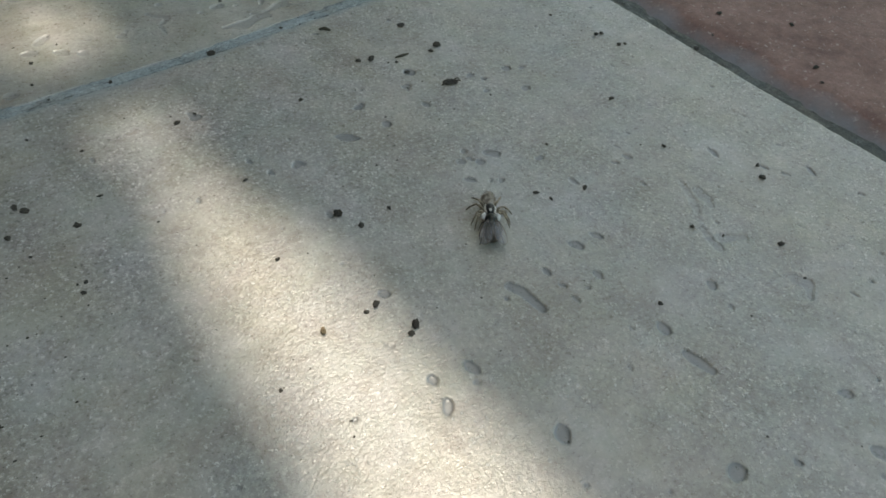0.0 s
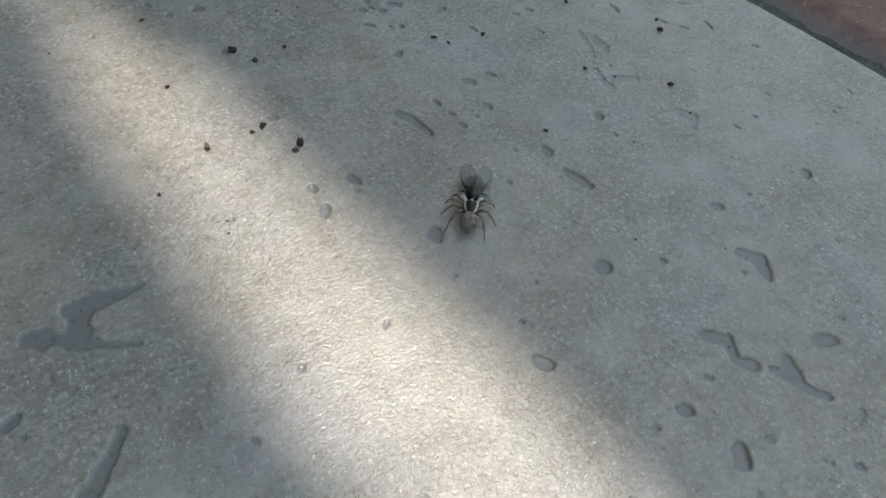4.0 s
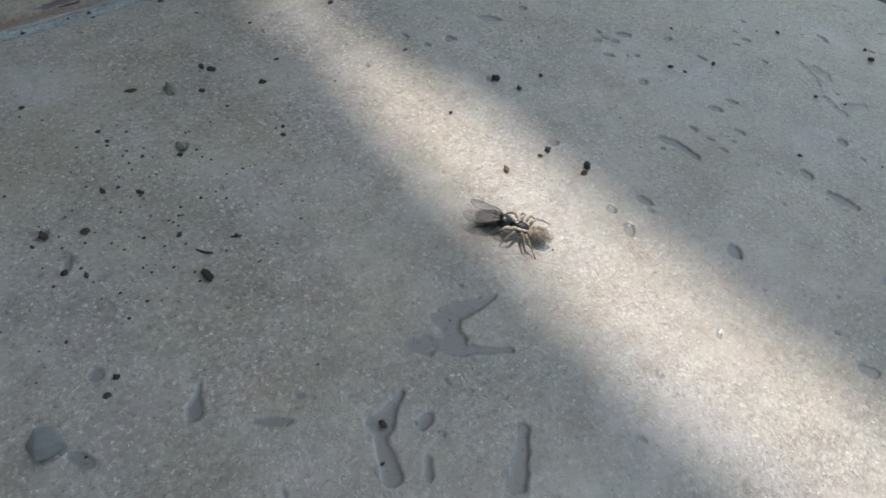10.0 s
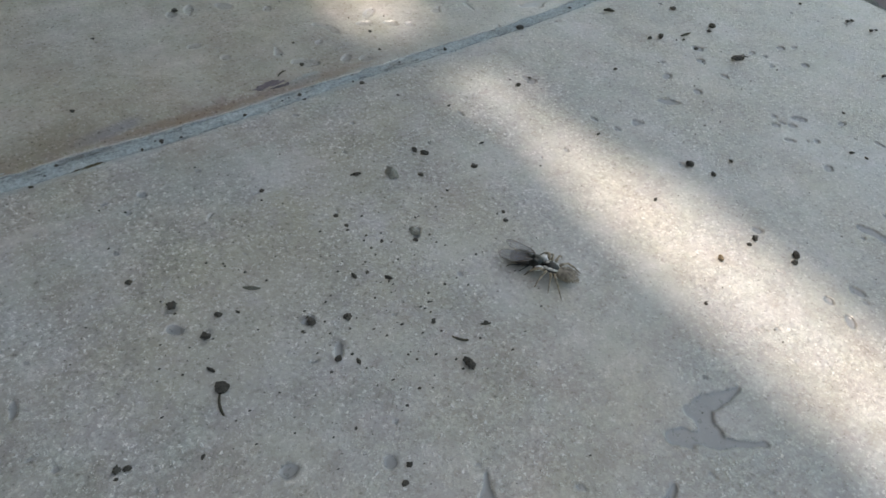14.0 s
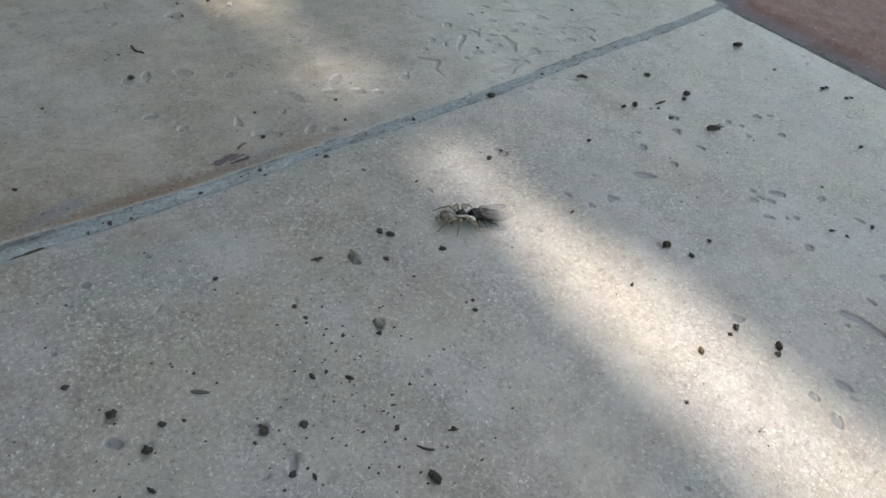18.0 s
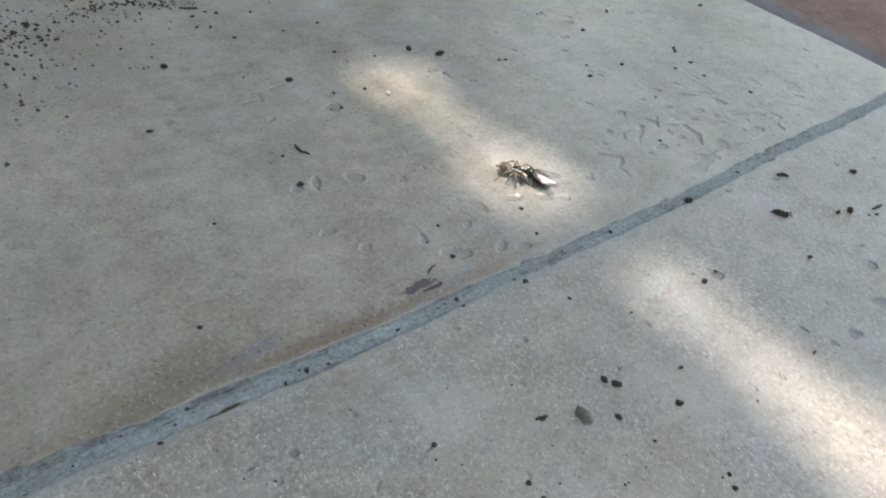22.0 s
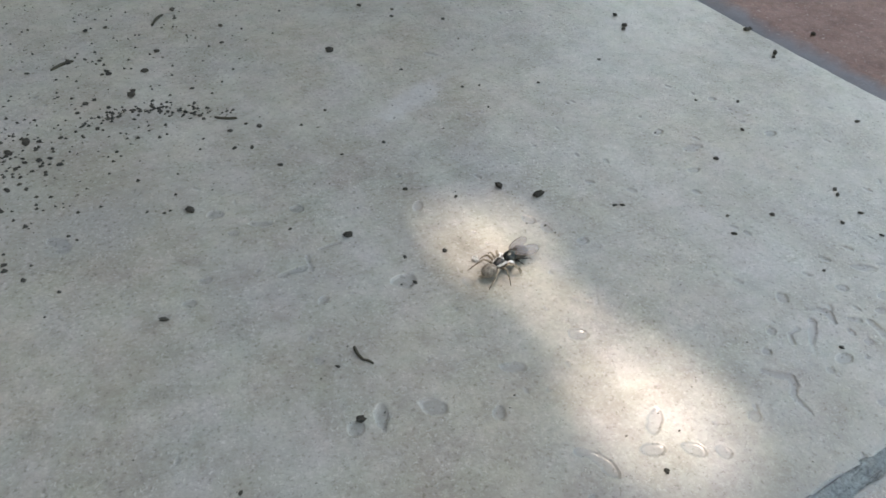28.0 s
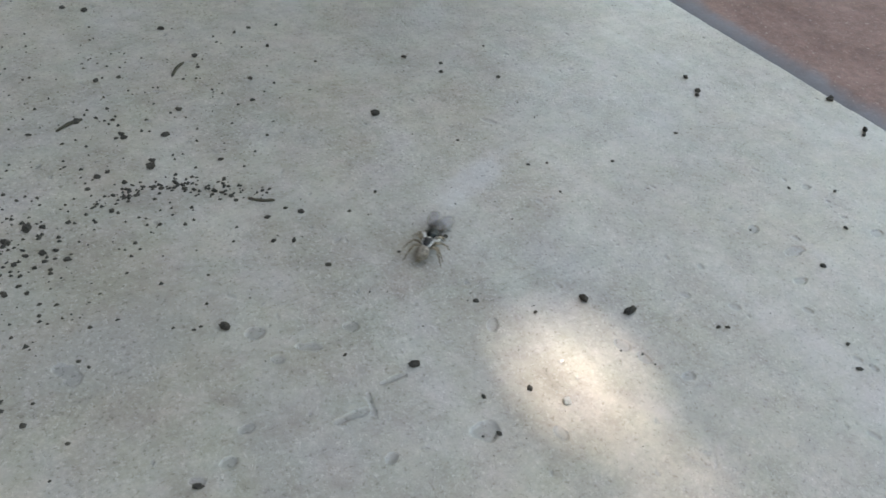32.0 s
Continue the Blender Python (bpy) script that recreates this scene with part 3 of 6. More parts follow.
gouge(-36.4, -96.8, 0.8, -38.4, -98.6, 0.6, 0.5)
gouge(-34.5, -72.6, 0.5, -35.8, -75.4, 0.6, 0.5)
gouge(-36.4, -76.4, 0.7, -38.1, -78.9, 0.5, 0.4)
gouge(-34.0, -75.6, 0.7, -34.3, -77.4, 0.9, 0.5)
gouge(-34.3, -77.4, 0.8, -35.0, -79.0, 0.5, 0.4)
gouge(-40.1, -81.4, 0.75, -41.1, -83.4, 0.6, 0.45)
gouge(-41.1, -83.4, 0.6, -41.3, -85.2, 0.75, 0.55)
gouge(-39.3, -84.6, 0.8, -38.3, -85.1, 0.7, 0.5)
gouge(-38.3, -85.1, 0.7, -36.4, -86.3, 0.75, 0.45)
gouge(-52.9, -116.9, 0.74, -51.8, -118.7, 0.92)
gouge(-51.8, -118.7, 0.92, -53.6, -121.3, 0.48)
gouge(-66.6, -121.9, 0.61, -65.0, -123.9, 0.86)
gouge(-65.0, -123.9, 0.86, -66.3, -126.0, 0.74)
gouge(-66.3, -126.0, 0.74, -65.5, -127.4, 0.98)
gouge(-64.2, -129.0, 0.45, -63.7, -130.1, 0.74)
gouge(-61.9, -129.2, 0.74, -63.0, -130.6, 0.86)
gouge(-63.0, -130.6, 0.86, -63.4, -132.2, 0.74)
gouge(-63.4, -132.2, 0.74, -62.3, -134.3, 0.61)
gouge(-95.8, 38.4, 0.18, -95.0, 37.0, 0.38)
gouge(-95.0, 37.0, 0.38, -93.7, 35.5, 0.31)
gouge(-90.8, 38.8, 0.20, -93.5, 35.4, 0.35)
gouge(-47.9, 21.2, 0.20, -46.1, 20.3, 0.49)
gouge(-46.1, 20.3, 0.49, -46.0, 19.1, 0.20)
gouge(-38.0, 11.2, 0.16, -34.4, 11.9, 0.20)
gouge(-34.4, 11.9, 0.20, -32.1, 10.7, 0.14)
gouge(-123.1, 64.3, 0.38, -121.5, 64.4, 0.62)
gouge(-121.5, 64.4, 0.62, -119.9, 64.3, 0.38)
gouge(-130.4, 61.6, 0.38, -126.7, 61.7, 0.56)
gouge(-125.5, 63.5, 0.38, -126.0, 60.9, 0.56)
gouge(-82.7, 40.1, 0.12, -82.3, 38.0, 0.20)
gouge(-82.3, 38.0, 0.20, -83.1, 35.7, 0.14)
gouge(-82.3, 41.6, 0.12, -79.4, 40.9, 0.14)
gouge(-79.4, 40.9, 0.14, -78.3, 38.9, 0.14)
gouge(-76.3, 38.8, 0.12, -72.9, 37.4, 0.18)
gouge(-72.9, 37.4, 0.18, -69.5, 34.9, 0.12)
gouge(-95.9, 38.1, 0.14, -92.7, 38.1, 0.18)
gouge(-96.5, 38.1, 0.12, -94.5, 34.8, 0.16)
gouge(-91.7, 38.3, 0.31, -93.8, 34.3, 0.20)


def relief(gx, gy, seed, crawled, worms=False):
    """Heights of a tile's face: gentle waves, small dents, and the pits."""
    z = 0.000025 * value_noise(gx, gy, 45, seed) + 0.00002 * value_noise(gx, gy, 170, seed + 1) + 0.000006 * value_noise(gx, gy, 700, seed + 2)
    # where the glaze crawled: curling low scarps with pale lips
    field = value_noise(gx, gy, 150, 61) + 0.55 * value_noise(gx, gy, 330, 62) + 0.15 * value_noise(gx, gy, 900, 63)
    near = sum(s * np.exp(-((gx - x * MM) / (rx * MM)) ** 2 - ((gy - y * MM) / (ry * MM)) ** 2) for x, y, rx, ry, s in crawled)
    low = np.clip((field - 0.32) / 0.10, 0, 1)
    amount = np.clip(near * 1.6 - 0.25, 0, 1) * 0.8
    z = z - 0.00010 * amount * low * low * (3 - 2 * low) + 0.00007 * amount * np.exp(-((field - 0.24) / 0.06) ** 2)
    for x0, y0, r0, x1, y1, r1, deep in GOUGES:
        reach = 2.2 * max(r0, r1)
        sel = np.where((gx > min(x0, x1) - reach) & (gx < max(x0, x1) + reach) & (gy > min(y0, y1) - reach) & (gy < max(y0, y1) + reach))
        if len(sel[0]) == 0:
            continue
        px, py = gx[sel] - x0, gy[sel] - y0
        ax, ay = x1 - x0, y1 - y0
        t = np.clip((px * ax + py * ay) / (ax * ax + ay * ay), 0, 1)
        d = np.hypot(px - t * ax, py - t * ay) / (r0 + (r1 - r0) * t) + 0.30 * value_noise(gx[sel], gy[sel], 900, 7) + 0.34 * value_noise(gx[sel], gy[sel], 360, 9)
        cut = np.clip((1.15 - d) / (0.55 if worms else 0.34), 0, 1)
        depth = (0.00017 if worms else 0.00024) * deep * min(1.0, max(r0, r1) / (0.7 * MM)) ** 1.6
        z[sel] = np.minimum(z[sel], -depth * cut * cut * (3 - 2 * cut)) + (0.00003 if worms else 0.00004) * np.exp(-((d - 1.22) / 0.12) ** 2) * (d > 1.0)
    rng = random.Random(seed)
    small = [(rng.uniform(gx.min(), gx.max()), rng.uniform(gy.min(), gy.max()), rng.uniform(0.25, 0.75) * MM,
              rng.uniform(0.2, 0.42) * MM, rng.uniform(0, 3.1)) for _ in range(520)]
    for n, (x, y, rx, ry, a) in enumerate(PITS + small):
        r = max(rx, ry) * 1.9
        sel = np.where((np.abs(gx - x) < r) & (np.abs(gy - y) < r))
        if len(sel[0]) == 0:
            continue
        dx, dy = gx[sel] - x, gy[sel] - y
        u = (dx * math.cos(a) + dy * math.sin(a)) / rx
        w = (dy * math.cos(a) - dx * math.sin(a)) / ry
        d = np.sqrt(u * u + w * w) + 0.26 * value_noise(gx[sel], gy[sel], 900, n % 17) + 0.24 * value_noise(gx[sel], gy[sel], 420, n % 13)
        size = min(rx, ry) / MM
        depth = 0.00036 * min(1.25, 0.25 + size * 0.62) * (0.6 if worms else 0.9)
        bowl = np.clip(((1.16 if worms else 1.13) - d) / 0.30, 0, 1)
        side = 0.6 + 0.4 * np.sin(np.arctan2(dy, dx) + n)
        rimmed = (0.00002 if worms else 0.00004) * side * np.exp(-((d - 1.24) / 0.11) ** 2)
        z[sel] = np.minimum(z[sel], z[sel] * 0.3 - depth * bowl * bowl * (3 - 2 * bowl)) + rimmed
    return z


def edge_drop(z, dist, gx, gy, seed, width=0.0011, fall=0.0009, nibble=1.0):
    """Rounds and nibbles a tile's edge, dist metres from it."""
    d = dist + nibble * (0.0005 * value_noise(gx, gy, 160, seed) + 0.00028 * value_noise(gx, gy, 520, seed + 3))
    k = np.clip(1 - d / width, 0, 1.6)
    return z - fall * k * k


def joint_mid(x):
    """The line of the joint between the two near tiles, which bows a little."""
    return -0.0015 + 0.25 * (x + 0.085) ** 2 + 0.0003 * np.sin(x * 95)


def joint_spread(x):
    """How far the grout widens onto the far tile towards its end."""
    return 0.0011 * np.clip((-0.132 - x) / 0.025, 0, 1)


STEP = 0.00024
# the two near tiles
xs = axis_values(-0.300, -0.0003, -0.186, -0.0003, STEP, 0.006)
ys = axis_values(-0.300, -0.0002, -0.150, -0.0002, STEP, 0.006)
gx, gy = np.meshgrid(xs, ys)
z = relief(gx, gy, 11, [(-15, -72, 13, 20, 0.6), (-66, -126, 12, 9, 0.4)])
z = edge_drop(z, joint_mid(gx) - 0.0008 - gy, gx, gy, 5, 0.0006, 0.0010, 0.6)
z = edge_drop(z, -0.0008 - gx, gx, gy, 6, 0.0010, 0.0026, 0.35)

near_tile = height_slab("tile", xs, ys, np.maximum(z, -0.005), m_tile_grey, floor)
tagged(near_tile, "grey-beige matt tile with small pits and grit")
xs = axis_values(-0.300, 0.0014, -0.186, 0.0014, STEP, 0.006)
ys = axis_values(-0.0030, 0.300, -0.0030, 0.196, STEP, 0.006)
gx, gy = np.meshgrid(xs, ys)
z = relief(gx, gy, 31, [(-40, 14, 30, 15, 0.62), (-100, 38, 28, 12, 0.36), (-60, 70, 30, 14, 0.3)], True)
z = edge_drop(z, gy - joint_mid(gx) - 0.0008 - joint_spread(gx), gx, gy, 25, 0.0006, 0.0010, 0.6)
z = edge_drop(z, 0.0003 + 0.0008 * np.exp(-((gy - 0.035) / 0.03) ** 2) - gx, gx, gy, 26, 0.0010, 0.0026, 0.35)
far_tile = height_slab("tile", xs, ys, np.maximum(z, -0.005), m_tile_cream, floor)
tagged(far_tile, "cream matt tile with pits, smears and dark grit")

# the terracotta course beyond them
xs = axis_values(0.0012, 0.300, 0.0012, 0.075, 0.0008, 0.01)
ys = axis_values(-0.300, 0.300, -0.15, 0.196, 0.0012, 0.01)
gx, gy = np.meshgrid(xs, ys)
z = 0.00012 * value_noise(gx, gy, 60, 71) + 0.00012 * value_noise(gx, gy, 300, 72)
gap = 0.0042 - 0.0032 * np.clip((gy + 0.005) / 0.03, 0, 1)
z = edge_drop(z, gx - gap, gx, gy, 75, 0.006, 0.0018)
terracotta_tile = height_slab("tile", xs, ys, np.maximum(z, -0.006), m_terracotta, floor)
tagged(terracotta_tile, "dusty terracotta tile with cement-grey edge")

# grout in the joints
xs = axis_values(-0.300, 0.001, -0.186, 0.001, 0.0003, 0.01)
ys = np.arange(-0.0062, 0.0056, 0.00025)
gx, gy = np.meshgrid(xs, ys)
off = np.abs(gy - joint_mid(gx) - joint_spread(gx) * 0.5) - joint_spread(gx) * 0.5
ragged = 0.00150 + 0.00026 * value_noise(gx, gy, 260, 45) + 0.0002 * value_noise(gx, gy, 900, 46) + 0.0002 * np.clip(value_noise(gx, gy, 90, 47), 0, 1)
crust = np.exp(-((off - ragged + 0.0003) / 0.0003) ** 2) * np.clip(value_noise(gx, gy, 420, 48) + 0.7 * value_noise(gx, gy, 1100, 49), 0, 1.2)
z = -0.0001 + 0.00008 * value_noise(gx, gy, 120, 41) + 0.00008 * value_noise(gx, gy, 500, 42) + 0.00008 * value_noise(gx, gy * 3, 900, 43) + 0.0002 * crust
z = z - 0.0016 * np.clip((off - ragged) / 0.0005, 0, 1)
height_slab("grout", xs, ys, z, m_grout, floor, -0.007)
xs = np.arange(-0.0030, 0.0090, 0.0005)
ys = axis_values(-0.300, 0.300, -0.15, 0.196, 0.0008, 0.01)
gx, gy = np.meshgrid(xs, ys)
z = -0.0019 + 0.0002 * value_noise(gx, gy, 140, 51) + 0.0002 * value_noise(gx, gy, 600, 52)
height_slab("grout", xs, ys, z, m_gutter, floor, -0.007)


def plain_tile(x0, y0, x1, y1, material):
    """A tile further off, with bevelled upper edges."""
    bm = bmesh.new()
    bmesh.ops.create_cube(bm, size=1)
    for v in bm.verts:
        v.co = ((x0 + x1) / 2 + v.co.x * (x1 - x0), (y0 + y1) / 2 + v.co.y * (y1 - y0), -0.004 + v.co.z * 0.008)
    bmesh.ops.bevel(bm, geom=[e for e in bm.edges if e.verts[0].co.z > -0.001 and e.verts[1].co.z > -0.001], offset=0.0015, segments=2, affect="EDGES")
    return part("tile", bm, material, floor, smooth=False)


for i in range(-5, 4):
    for j in range(-5, 5):
        x0, y0 = i * 0.304 + (0.0 if i < 0 else 0.002), j * 0.304
        if (i in (-1, 0)) and (j in (-1, 0)):
            continue
        plain_tile(x0 + 0.002, y0 + 0.002, x0 + 0.302, y0 + 0.302, m_terracotta if i == 0 else (m_tile_cream if (i + j) % 2 else m_tile_grey))

bm = bmesh.new()
bmesh.ops.create_grid(bm, x_segments=1, y_segments=1, size=400)
for v in bm.verts:
    v.co.z = -0.0072
ground = part("ground", bm, m_gutter)
tagged(ground, "bare grey cement ground under and around the tiles", "ground", kind="structure")


def plain_wall(name, x0, y0, x1, y1, height, label):
    """A rendered wall with a coping, added out of view to the side to block low sky light."""
    bm = bmesh.new()
    for a, b, c, d, lo, hi in ((x0, y0, x1, y1, -0.0072, height), (x0 - 0.03, y0 - 0.03, x1 + 0.03, y1 + 0.03, height, height + 0.06)):
        r = bmesh.ops.create_cube(bm, size=1)
        for v in r["verts"]:
            v.co = ((a + c) / 2 + v.co.x * (c - a), (b + d) / 2 + v.co.y * (d - b), (lo + hi) / 2 + v.co.z * (hi - lo))
    tagged(part(name, bm, m_render, smooth=False), label, "wall", kind="structure")


m_render = speckled("rendered_wall", (0.13, 0.12, 0.10), (0.19, 0.175, 0.15), 30, bump=0.002)
# Added walls: they darken the floor's low sky reflections.
plain_wall("wall_north", -2.0, 1.6, 1.35, 1.8, 2.5, "plain dull brown rendered wall, unseen, added to block low sky light")
plain_wall("wall_west", -2.2, -2.5, -2.0, 1.8, 2.5, "plain dull brown rendered wall, unseen, added to block low sky light")


# ---------------------------------------------------------------- unseen foliage added to shade the floor
LEAF = Mat("green_leaf", 0.45)
lv = LEAF.coords()
leaf_random = LEAF.node("ShaderNodeNewGeometry").outputs["Random Per Island"]
LEAF.colour(LEAF.mix(leaf_random, (0.035, 0.075, 0.02), (0.075, 0.12, 0.03)))
BARK = speckled("bark", (0.07, 0.05, 0.035), (0.16, 0.12, 0.085), 60, bump=0.004)


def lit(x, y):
    """True where the floor is to be sunlit, in metres; leaves that would shade it are left out."""
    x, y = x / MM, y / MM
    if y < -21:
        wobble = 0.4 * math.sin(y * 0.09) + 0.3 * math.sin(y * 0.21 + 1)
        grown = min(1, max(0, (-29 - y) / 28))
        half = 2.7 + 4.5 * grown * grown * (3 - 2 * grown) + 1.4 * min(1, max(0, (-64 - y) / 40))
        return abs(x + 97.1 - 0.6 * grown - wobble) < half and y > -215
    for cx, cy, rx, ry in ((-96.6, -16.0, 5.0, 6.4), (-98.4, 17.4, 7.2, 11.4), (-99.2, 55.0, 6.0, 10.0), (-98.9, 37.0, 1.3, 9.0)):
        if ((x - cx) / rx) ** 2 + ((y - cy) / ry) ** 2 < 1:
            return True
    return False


# Out-of-view tree, added to block the sun except through the gaps of lit().
def make_tree():
    tree = empty("tree", "unseen leafy tree added to shade the floor with its dense low crown", "tree")
    rng = random.Random(4)
    verts, faces = [], []
    outline = [(0, 0), (0.28, 0.30), (0.62, 0.34), (1.0, 0.0), (0.62, -0.34), (0.28, -0.30)]

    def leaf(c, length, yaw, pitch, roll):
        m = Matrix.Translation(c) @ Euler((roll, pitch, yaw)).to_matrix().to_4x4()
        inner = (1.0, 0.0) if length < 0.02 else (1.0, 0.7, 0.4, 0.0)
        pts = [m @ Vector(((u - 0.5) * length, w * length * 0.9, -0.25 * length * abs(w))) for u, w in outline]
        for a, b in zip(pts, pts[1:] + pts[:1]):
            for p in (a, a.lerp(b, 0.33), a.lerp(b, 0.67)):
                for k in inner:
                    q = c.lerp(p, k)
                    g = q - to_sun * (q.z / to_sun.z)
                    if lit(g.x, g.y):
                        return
        n = len(verts)
        verts.extend(pts)
        faces.extend([(n, n + 1, n + 2, n + 3), (n, n + 3, n + 4, n + 5)])

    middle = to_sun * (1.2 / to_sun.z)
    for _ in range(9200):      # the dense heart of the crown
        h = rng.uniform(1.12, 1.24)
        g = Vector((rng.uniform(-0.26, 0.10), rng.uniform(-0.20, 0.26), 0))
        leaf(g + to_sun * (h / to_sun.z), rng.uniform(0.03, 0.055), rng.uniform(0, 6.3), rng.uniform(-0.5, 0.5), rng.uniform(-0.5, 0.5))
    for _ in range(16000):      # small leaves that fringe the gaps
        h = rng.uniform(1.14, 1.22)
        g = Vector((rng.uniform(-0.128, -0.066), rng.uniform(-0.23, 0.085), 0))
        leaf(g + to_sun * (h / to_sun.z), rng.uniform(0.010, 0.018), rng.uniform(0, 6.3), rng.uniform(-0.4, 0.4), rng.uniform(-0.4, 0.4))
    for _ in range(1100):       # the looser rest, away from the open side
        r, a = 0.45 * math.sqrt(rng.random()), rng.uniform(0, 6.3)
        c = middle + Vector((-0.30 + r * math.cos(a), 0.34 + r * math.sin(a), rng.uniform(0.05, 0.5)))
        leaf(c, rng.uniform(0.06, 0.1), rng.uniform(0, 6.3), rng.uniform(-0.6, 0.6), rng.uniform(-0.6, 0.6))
    me = bpy.data.meshes.new("crown")
    me.from_pydata([tuple(v) for v in verts], [], faces)
    me.materials.append(LEAF.m)
    crown = new("crown", me)
    crown.parent = tree
    tagged(crown, "many small green leaves", kind="stuff")
    def limb(name, points, r0, r1, parent):
        """A tapering, slightly knotty length of wood along a bent line."""
        bm = bmesh.new()
        rings = []
        n = 36
        for i in range(n + 1):
            t = i / n * (len(points) - 1)
            k = min(int(t), len(points) - 2)
            c = Vector(points[k]).lerp(Vector(points[k + 1]), t - k) + Vector((rng.uniform(-1, 1), rng.uniform(-1, 1), 0)) * 0.12 * r0
            r = (r0 + (r1 - r0) * i / n) * rng.uniform(0.92, 1.08) + (r0 * 0.5 * math.exp(-i * 1.2) if name == "trunk" else 0)
            d = (Vector(points[k + 1]) - Vector(points[k])).normalized()
            u = d.cross(Vector((0.31, 0.17, 0.35))).normalized()
            w = d.cross(u)
            rings.append([bm.verts.new(c + (u * math.cos(q * 0.6283) + w * math.sin(q * 0.6283)) * r) for q in range(10)])
        for a, b in zip(rings, rings[1:]):
            for q in range(10):
                bm.faces.new((a[q], a[(q + 1) % 10], b[(q + 1) % 10], b[q]))
        bm.faces.new(rings[-1])
        bmesh.ops.recalc_face_normals(bm, faces=bm.faces)
        return part(name, bm, BARK, parent)

    trunk = limb("trunk", [(0.95, 0.70, -0.007), (0.90, 0.66, 0.4), (0.84, 0.62, 0.75), (0.78, 0.58, 1.05)], 0.065, 0.04, tree)
    top = (0.79, 0.585, 1.0)
    for ends in (((0.60, 0.45, 1.15), (0.40, 0.25, 1.20), (0.26, 0.05, 1.21)), ((0.62, 0.55, 1.2), (0.45, 0.45, 1.3), (0.30, 0.36, 1.45)),
                 ((0.66, 0.35, 1.15), (0.50, 0.05, 1.25), (0.35, -0.15, 1.3)), ((0.62, 0.66, 1.2), (0.35, 0.62, 1.3), (0.05, 0.56, 1.3)),
                 ((0.70, 0.25, 1.1), (0.40, -0.20, 1.2), (0.02, -0.12, 1.24)), ((0.72, 0.52, 1.3), (0.55, 0.35, 1.5), (0.40, 0.22, 1.68))):
        limb("limb", [top, *ends], 0.026, 0.007, trunk)
    for gx0, gy0, gx1, gy1, r in ((-98.2, 3.0, -98.9, 32.0, 0.0013), (-98.6, 43.0, -99.0, 69.0, 0.0017), (-96.4, -6.0, -96.8, -27.0, 0.0014)):     # stems added across the gaps to dim the sun patches
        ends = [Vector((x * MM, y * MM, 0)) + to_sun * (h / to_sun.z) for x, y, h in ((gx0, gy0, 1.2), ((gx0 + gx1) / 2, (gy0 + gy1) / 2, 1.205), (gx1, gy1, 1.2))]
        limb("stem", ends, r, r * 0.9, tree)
    return tree


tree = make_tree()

SPRAY_H = 1.66


def build_spray(tree):
    """A thin side shoot of narrow leaves, added out of view, which sways to dim the sun patches."""
    bm = bmesh.new()
    stem = [Vector((0.10 - 0.03 * i, -0.05 + 0.018 * i, 0.05 - 0.013 * i)) for i in range(6)]
    rings = [[bm.verts.new(p + Vector((0.0014 * math.cos(q), 0, 0.0014 * math.sin(q)))) for q in (0, 1.57, 3.14, 4.71)] for p in stem]
    for a, b in zip(rings, rings[1:]):
        for q in range(4):
            bm.faces.new((a[q], a[(q + 1) % 4], b[(q + 1) % 4], b[q]))
    shoot = part("shoot", bm, BARK, tree, "thin unseen side shoot added to dim the sun patches as it sways")
    for i in range(7):
        bm = bmesh.new()
        y = -0.024 + 0.0085 * i
        rim = [(-0.024, 0.0), (-0.013, 0.0019), (0.0, 0.0024), (0.013, 0.0019), (0.024, 0.0), (0.013, -0.0019), (0.0, -0.0024), (-0.013, -0.0019)]
        up = [bm.verts.new((x, y + w + 0.1 * abs(x), 0.0016 - 6 * x * x)) for x, w in rim]
        dn = [bm.verts.new((x, y + w + 0.1 * abs(x), 0.0012 - 6 * x * x)) for x, w in rim]
        bm.faces.new(up)
        bm.faces.new(dn[::-1])
        for a in range(8):
            b = (a + 1) % 8
            bm.faces.new((up[a], dn[a], dn[b], up[b]))
        part("leaf", bm, LEAF.m, shoot, smooth=False)
    return shoot


shoot = build_spray(tree)

def tube(bm, points, radii, sides=8):
    """A tapering limb through points, in mm."""
    pts = [Vector(p) * MM for p in points]
    rings = []
    for i, p in enumerate(pts):
        d = (pts[min(i + 1, len(pts) - 1)] - pts[max(i - 1, 0)]).normalized()
        s = d.cross(Vector((0.13, 0.21, 0.97))).normalized()
        u = s.cross(d)
        rings.append([bm.verts.new(p + (s * math.cos(q * 2 * math.pi / sides) + u * math.sin(q * 2 * math.pi / sides)) * radii[i] * MM) for q in range(sides)])
    for a, b in zip(rings, rings[1:]):
        for q in range(sides):
            bm.faces.new((a[q], b[q], b[(q + 1) % sides], a[(q + 1) % sides]))
    bm.faces.new(rings[0])
    bm.faces.new(rings[-1][::-1])


